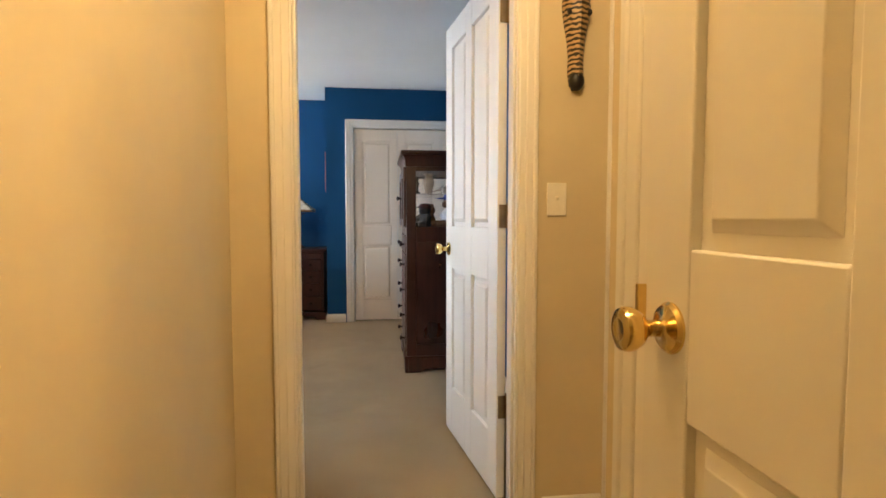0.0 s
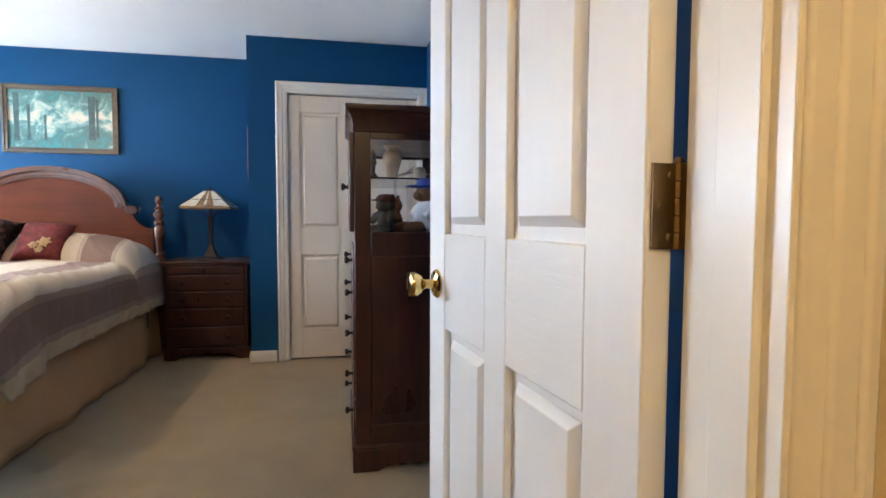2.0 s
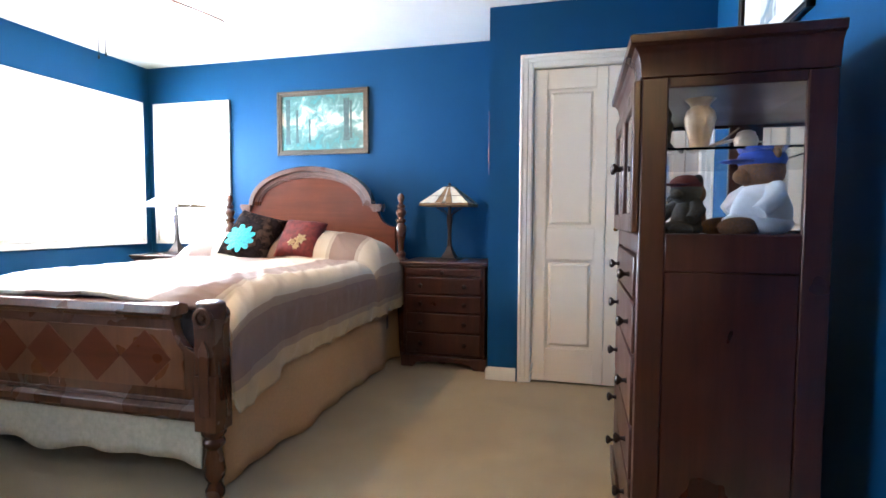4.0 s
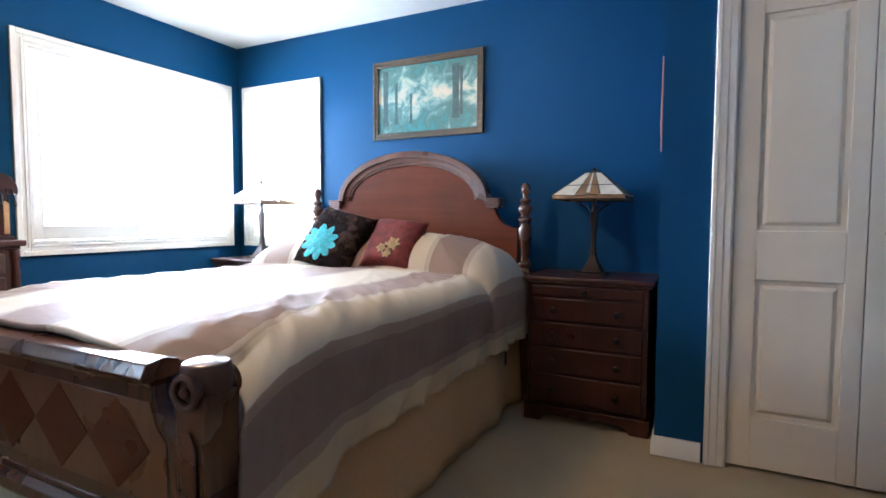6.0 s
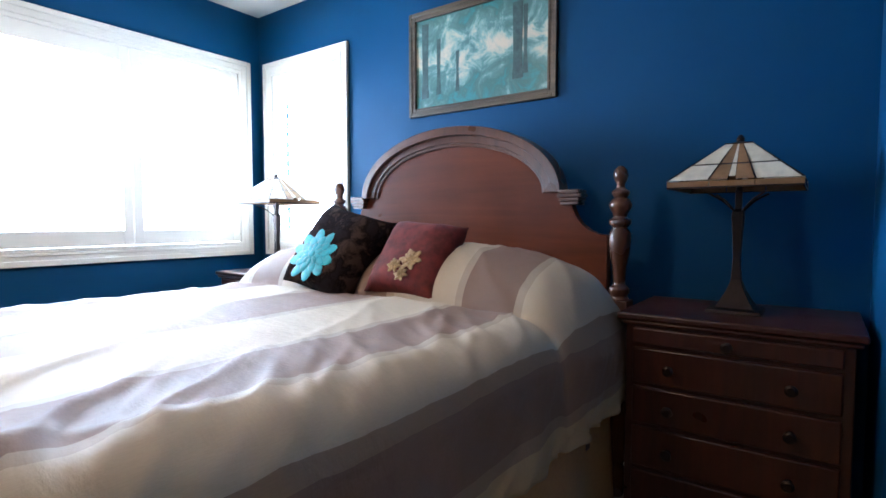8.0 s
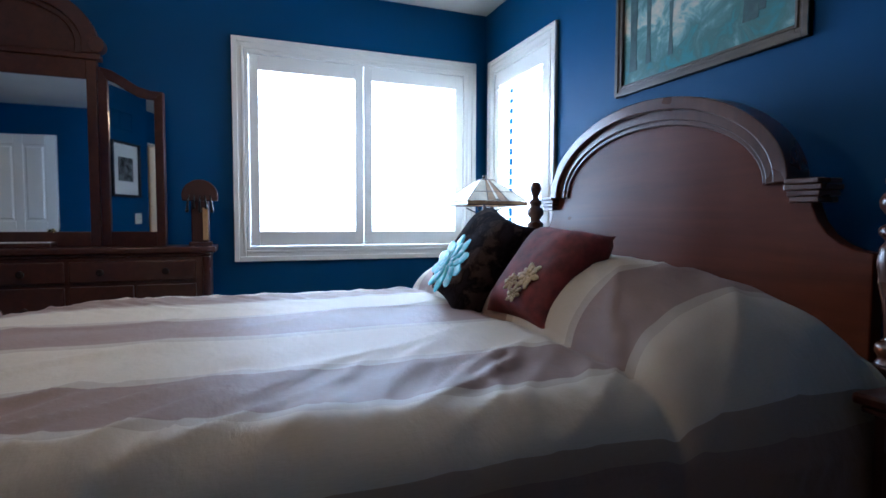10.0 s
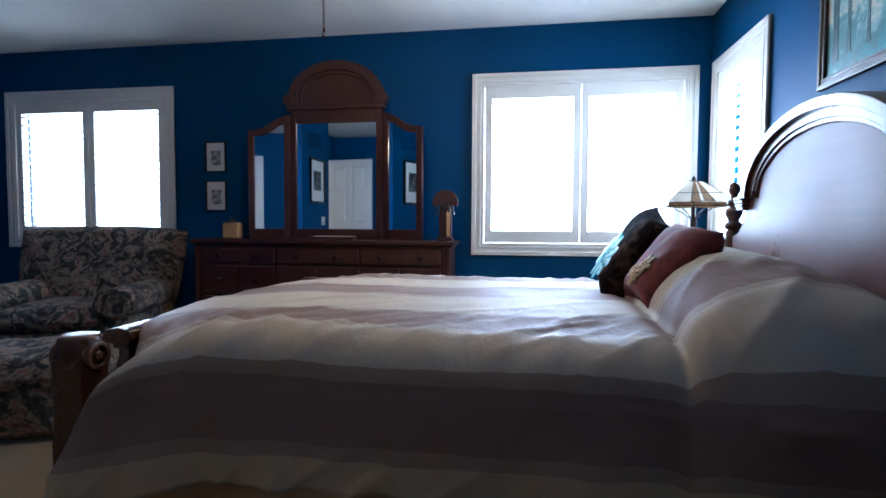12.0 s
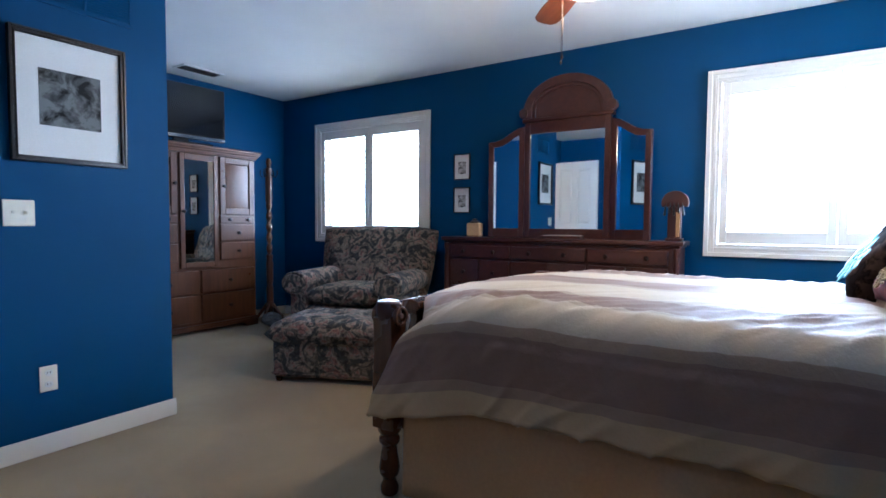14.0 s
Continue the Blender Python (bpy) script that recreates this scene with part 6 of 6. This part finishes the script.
def outlet(at):
    o = thing("power_outlet", at, "ivory double power outlet on the blue wall", "outlet", "power outlets")
    boxes("plate", [(-0.035, 0.035, -0.006, 0, -0.058, 0.058)], PLASTIC, o, 0.003)
    bm = bmesh.new()
    for z in (-0.026, 0.026):
        prism(bm, [(0.016 * math.cos(a), z + 0.014 * math.sin(a)) for a in [2 * math.pi * k / 16 for k in range(16)]], -0.0085, -0.0062)
    solid("socket", bm, WHITEPLASTIC, o)
    bm = bmesh.new()
    for z in (-0.026, 0.026):
        box(bm, -0.007, -0.005, -0.0092, -0.0086, z - 0.002, z + 0.006)
        box(bm, 0.005, 0.007, -0.0092, -0.0086, z - 0.002, z + 0.006)
    solid("slot", bm, BLACKPLASTIC, o)
    return o


o1 = outlet(pose(-0.885, PHOTO_Y + 0.0005, 0.342, 0, 0, 180))
copy_thing(o1, pose(WEST_X + 0.0005, 0.62, 0.40, 0, 0, 90))


def wall_vent(at, w, h):
    v = thing("air_vent", at, "dark blue painted metal air vent", "air vent")
    bm = bmesh.new()
    for b in ((-w / 2, w / 2, -0.008, 0, 0, 0.018), (-w / 2, w / 2, -0.008, 0, h - 0.018, h), (-w / 2, -w / 2 + 0.018, -0.008, 0, 0.018, h - 0.018), (w / 2 - 0.018, w / 2, -0.008, 0, 0.018, h - 0.018), (-0.006, 0.006, -0.007, 0, 0.018, h - 0.018)):
        box(bm, *b)
    solid("frame", bm, BLUE, v, 0.002)
    bm = bmesh.new()
    n = int((h - 0.04) / 0.012)
    for k in range(n):
        z = 0.024 + k * 0.012
        for a, b in ((-w / 2 + 0.018, -0.006), (0.006, w / 2 - 0.018)):
            prism(bm, [(-0.006, z), (-0.005, z), (-0.0005, z + 0.008), (-0.0015, z + 0.008)], a, b, "yz")
    solid("fin", bm, BLUE, v)


wall_vent(pose(-1.075, PHOTO_Y + 0.0005, 2.020, 0, 0, 180), 0.43, 0.20)
rb = thing("wall_ribbon", pose(CLOSET_X - 0.0005, 5.60, 1.37, 0, 0, -90), "thin reddish ribbon hanging on the closet corner", "ribbon")
bm = bmesh.new()
tube(bm, [(0, -0.006, 0.0), (0.003, -0.007, 0.12), (-0.002, -0.006, 0.26), (0, -0.006, 0.42)], [0.004, 0.006, 0.005, 0.004], 8)
solid("ribbon", bm, PINKSTRIP, rb)


def zebra_mask():
    z = thing("zebra_mask", pose(0.530, HALL_Y - 0.0005, 1.537), "carved wooden zebra head wall mask", "wall mask")
    bm = bmesh.new()
    prof = [(0.0, 0.012, 0.018), (0.02, 0.024, 0.030), (0.06, 0.028, 0.036), (0.11, 0.026, 0.034), (0.17, 0.032, 0.040), (0.23, 0.044, 0.048), (0.28, 0.050, 0.050), (0.33, 0.046, 0.044), (0.37, 0.034, 0.032), (0.39, 0.016, 0.018)]
    rings = []
    for h, w, d in prof:
        rings.append([bm.verts.new((w * math.cos(a), -0.002 - d * max(0.0, math.sin(a)) - (0.006 if abs(math.cos(a)) < 0.2 else 0), h)) for a in [math.pi * k / 14 for k in range(15)]])
    for a, b in zip(rings, rings[1:]):
        for k in range(14):
            bm.faces.new((a[k], a[k + 1], b[k + 1], b[k]))
        bm.faces.new((a[14], a[0], b[0], b[14]))
    bm.faces.new(rings[0]), bm.faces.new(rings[-1])
    for s in (-1, 1):
        tube(bm, [(s * 0.035, -0.015, 0.33), (s * 0.055, -0.02, 0.37), (s * 0.062, -0.018, 0.42), (s * 0.052, -0.014, 0.46)], [0.014, 0.020, 0.016, 0.004], 10)
    solid("head", bm, ZEBRA, z, smooth=60)
    bm = bmesh.new()
    ellipsoid(bm, (0, -0.018, 0.030), (0.0275, 0.026, 0.034), 14, 10)
    for s in (-1, 1):
        ellipsoid(bm, (s * 0.036, -0.040, 0.255), (0.008, 0.008, 0.011), 10, 7)
    solid("muzzle", bm, EBONY, z, label="black painted muzzle and eyes")


zebra_mask()
hl = thing("hall_ceiling_lamp", pose(0.10, 0.62, CEIL), "small lit glass ceiling lamp in the hall", "ceiling lamp")
bm = bmesh.new()
lathe(bm, [(0.07, -0.001), (0.07, -0.02), (0.05, -0.03)], 20)
solid("base", bm, BRASS, hl)
bm = bmesh.new()
lathe(bm, [(0.05, -0.031), (0.10, -0.045), (0.115, -0.07), (0.10, -0.10), (0.05, -0.118), (0.01, -0.122)], 20)
hb = solid("bowl", bm, HALLGLASS, hl)
hb.visible_shadow = False
cr = thing("ceiling_register", pose(-2.75, 0.52, CEIL), "dark metal air register in the ceiling", "air vent")
boxes("frame", [(-0.20, 0.20, -0.09, -0.07, -0.012, -0.0005), (-0.20, 0.20, 0.07, 0.09, -0.012, -0.0005), (-0.20, -0.18, -0.07, 0.07, -0.012, -0.0005), (0.18, 0.20, -0.07, 0.07, -0.012, -0.0005)], WHITEPLASTIC, cr, 0.002)
boxes("fin", [(-0.18, 0.18, -0.066 + 0.02 * k, -0.058 + 0.02 * k, -0.010, -0.0005) for k in range(7)], KNOBMETAL, cr)

# ---------------------------------------------------------------- bathroom
def toilet():
    to = thing("toilet", pose(2.33, 3.20, -0.004, 0, 0, 90), "cream porcelain toilet with closed lid", "toilet")
    # local: wall at y = 0, bowl towards +y
    bm = bmesh.new()
    prof = [(0.0, 0.105, 0.20), (0.05, 0.10, 0.19), (0.12, 0.085, 0.165), (0.2, 0.10, 0.18), (0.28, 0.15, 0.225), (0.345, 0.178, 0.245), (0.375, 0.182, 0.25)]
    rings = []
    for h, w, l in prof:
        rings.append([bm.verts.new((w * math.cos(a), 0.46 + l * math.sin(a) - 0.06 * (1 - h / 0.375), h)) for a in [2 * math.pi * k / 24 for k in range(24)]])
    for a, b in zip(rings, rings[1:]):
        for k in range(24):
            bm.faces.new((a[k], a[(k + 1) % 24], b[(k + 1) % 24], b[k]))
    bm.faces.new(rings[0][::-1]), bm.faces.new(rings[-1])
    box(bm, -0.12, 0.12, 0.02, 0.30, 0.15, 0.355)
    solid("bowl", bm, PORCELAIN, to, 0.008, smooth=60)
    bm = bmesh.new()
    for z0, z1, k in ((0.3755, 0.395, 1.0), (0.397, 0.418, 0.985)):
        prism(bm, [(0.185 * k * math.cos(a), 0.455 + 0.255 * k * math.sin(a)) for a in [2 * math.pi * i / 28 for i in range(28)]], z0, z1, "xy")
    solid("seat_lid", bm, PORCELAIN, to, 0.006)
    bm = bmesh.new()
    prism(bm, [(-0.20, 0.02), (0.20, 0.02), (0.215, 0.10), (0.19, 0.20), (-0.19, 0.20), (-0.215, 0.10)], 0.36, 0.705, "xy")
    solid("tank", bm, PORCELAIN, to, 0.02)
    bm = bmesh.new()
    prism(bm, [(-0.215, 0.012), (0.215, 0.012), (0.232, 0.10), (0.205, 0.215), (-0.205, 0.215), (-0.232, 0.10)], 0.7055, 0.745, "xy")
    solid("tank_lid", bm, PORCELAIN, to, 0.01)


toilet()
tb = thing("tissue_box", pose(2.20, 3.22, 0.7415, 0, 0, 20), "patterned square tissue box with a tissue on the tank", "tissue box")
boxes("box", [(-0.06, 0.06, -0.06, 0.06, 0, 0.125)], sketch_material("tissue_box_print", (0.55, 0.52, 0.46), (0.16, 0.18, 0.14), 25), tb, 0.003)
bm = bmesh.new()
for k in range(3):
    tube(bm, [(0.01 * k - 0.01, 0, 0.1255), (0.012 - 0.008 * k, 0.006, 0.16), (0.02 * k - 0.018, -0.004, 0.20), (0.006 * k, 0.0, 0.235 - 0.012 * k)], [0.022, 0.026, 0.018, 0.005], 7)
solid("tissue", bm, MATBOARD, tb)


def vanity():
    va = thing("bathroom_vanity", pose(1.80, 2.45, -0.004, 0, 0, -90), "cream painted vanity cabinet with granite top", "vanity")
    # local: front looks along -y, x runs along the wall
    W, D = 0.84, 0.55
    bm = bmesh.new()
    box(bm, -W / 2, W / 2, 0.0, D, 0.09, 0.695)
    box(bm, -W / 2 + 0.01, W / 2 - 0.01, 0.06, D, 0, 0.0895)
    solid("body", bm, VANITY, va, 0.003)
    boxes("top_panel", [(-W / 2 + 0.02, W / 2 - 0.02, -0.016, -0.0005, 0.545, 0.685)], VANITY, va, 0.005)
    for a, b in ((-W / 2 + 0.02, -0.004), (0.004, W / 2 - 0.02)):
        bm = bmesh.new()
        for q in ((a, a + 0.06, 0.11, 0.52), (b - 0.06, b, 0.11, 0.52), (a + 0.06, b - 0.06, 0.11, 0.17), (a + 0.06, b - 0.06, 0.46, 0.52)):
            box(bm, q[0], q[1], -0.018, -0.0005, q[2], q[3])
        frustum(bm, (a + 0.062, b - 0.062, 0.172, 0.458, -0.006), (a + 0.09, b - 0.09, 0.20, 0.43, -0.015))
        solid("door", bm, VANITY, va, 0.003)
    bm = bmesh.new()
    box(bm, -W / 2 - 0.012, W / 2 + 0.012, -0.03, D, 0.6955, 0.725)
    box(bm, -W / 2 - 0.012, W / 2 + 0.012, D - 0.02, D, 0.7255, 0.82)
    solid("countertop", bm, GRANITE, va, 0.006, label="speckled brown granite countertop")
    bm = bmesh.new()
    lathe(bm, [(0.20, 0.726), (0.205, 0.729), (0.19, 0.7305), (0.17, 0.7285)], 28, (0, 0.26, 0), (1.0, 0.78))
    solid("basin_rim", bm, PORCELAIN, va)
    bm = bmesh.new()
    tube(bm, [(0, 0.46, 0.726), (0, 0.46, 0.82), (0, 0.43, 0.85), (0, 0.36, 0.83)], [0.014, 0.012, 0.011, 0.010], 10)
    solid("tap", bm, CHROME, va, label="chrome basin tap")


vanity()
ph = thing("paper_roll", pose(1.94, 2.905, 0.60), "white paper roll on the vanity's side", "paper roll")
bm = bmesh.new()
lathe(bm, [(0.05, 0), (0.052, 0.004), (0.052, 0.096), (0.05, 0.10)], 18, (0, 0.02, -0.05))
box(bm, -0.01, 0.01, -0.035, 0.02, -0.005, 0.005)
solid("roll", bm, MATBOARD, ph)
pb = picture("bath_picture", pose(2.349, 3.14, 1.215, 0, 0, -90), 0.46, 0.43, 0.032, FRAMEBLACK, FLOWERPRINT, "black framed flower print with cream mat", 0.07)
mc = thing("medicine_cabinet", pose(2.345, 2.37, 1.02, 0, 0, -90), "red brown wooden wall cabinet with mirror", "cabinet")
bm = bmesh.new()
box(bm, -0.30, 0.30, -0.12, 0, 0, 0.80)
box(bm, -0.33, 0.33, -0.15, 0, 0.8005, 0.835)
box(bm, -0.345, 0.345, -0.165, 0, 0.8355, 0.86)
solid("body", bm, REDWOOD, mc, 0.005)
boxes("mirror", [(-0.22, 0.22, -0.125, -0.1205, 0.12, 0.68)], MIRROR, mc)
wl = thing("wall_sconce", pose(2.345, 2.47, 2.17, 0, 0, -90), "lit glass vanity lamp on the bathroom wall", "wall lamp")
bm = bmesh.new()
box(bm, -0.26, 0.26, -0.03, 0, -0.04, 0.04)
for x in (-0.2, 0.0, 0.2):
    tube(bm, [(x, -0.03, 0), (x, -0.09, 0.0), (x, -0.11, -0.02)], 0.008, 8)
solid("bar", bm, BRASS, wl, 0.003)
for x in (-0.2, 0.0, 0.2):
    bm = bmesh.new()
    lathe(bm, [(0.022, -0.02), (0.035, -0.04), (0.055, -0.09), (0.060, -0.11)], 18, (x, -0.11, 0))
    s = solid("shade", bm, SCONCEGLASS, wl)
    s.visible_shadow = False
sh = tagged(thing("shower_screen", pose(0, 4.02, 0), "framed glass shower doors with metal rails", "shower screen"), kind="structure")
bm = bmesh.new()
for b in ((0.73, 2.28, -0.02, 0.02, 1.84, 1.89), (0.73, 2.28, -0.02, 0.02, 0.12, 0.15), (2.245, 2.28, -0.02, 0.02, 0.15, 1.84), (1.58, 1.62, -0.022, -0.002, 0.15, 1.84), (1.50, 1.54, 0.002, 0.02, 0.15, 1.84), (1.62, 2.24, -0.045, -0.03, 0.98, 1.0)):
    box(bm, *b)
solid("rail", bm, CHROME, sh, 0.003)
for b in ((1.62, 2.245, -0.012, -0.006, 0.15, 1.84), (0.73, 1.50, 0.006, 0.012, 0.15, 1.84)):
    p = boxes("pane", [b], glass_material("smoked_glass", (0.55, 0.42, 0.28), 0.1), sh)
    p.visible_shadow = False
tubw = boxes("shower_curb", [(0.72, 2.349, 3.97, 4.07, -0.004, 0.12)], WALLTILE, bevel=0.006)
structure(tubw, "tiled curb of the shower", "curb")
te = structure(boxes("tile_edge", [(2.335, 2.349, 3.86, 4.79, 0.0, 0.02)], WALLTILE), "column of beige edge tiles by the shower", "tile edge")
bm = bmesh.new()
box(bm, -0.006, 0.006, -0.048, 0.048, 0, 0.148)
tile_me = mesh_of("tile", bm)
tile_me.materials.append(WALLTILE)
for k in range(13):
    for c in range(2):
        ob = new("tile", tile_me)
        ob.parent = te
        ob.location = (2.342, 3.89 + 0.1 * c, 0.022 + 0.152 * k)
cv = thing("ceiling_vent", pose(1.75, 2.95, CEIL), "white square ceiling vent in the bathroom", "vent")
boxes("grille", [(-0.13, 0.13, -0.13, 0.13, -0.02, -0.001)] + [(-0.11, 0.11, -0.105 + 0.03 * k, -0.09 + 0.03 * k, -0.026, -0.0201) for k in range(7)], WHITEPLASTIC, cv, 0.002)

# bathroom floor tiles, laid square with open joints
T = 0.305
bm = bmesh.new()
vs = box(bm, -T / 2 + 0.006, T / 2 - 0.006, -T / 2 + 0.006, T / 2 - 0.006, -0.003, 0.0035)
bmesh.ops.bevel(bm, geom=[e for e in bm.edges if all(v.co.z > 0 for v in e.verts)], offset=0.002, segments=1, affect="EDGES")
ft = mesh_of("floor_tile", bm)
ft.materials.append(TILE)
for i in range(6):
    for j in range(7):
        x, y = 0.72 + T * (i + 0.36), HALL_Y + 0.06 + T * (j + 0.42)
        if x < 2.25 and y < 3.9:
            ob = new("floor_tile", ft)
            ob.parent = bf
            ob.location = (x, y, -0.001)
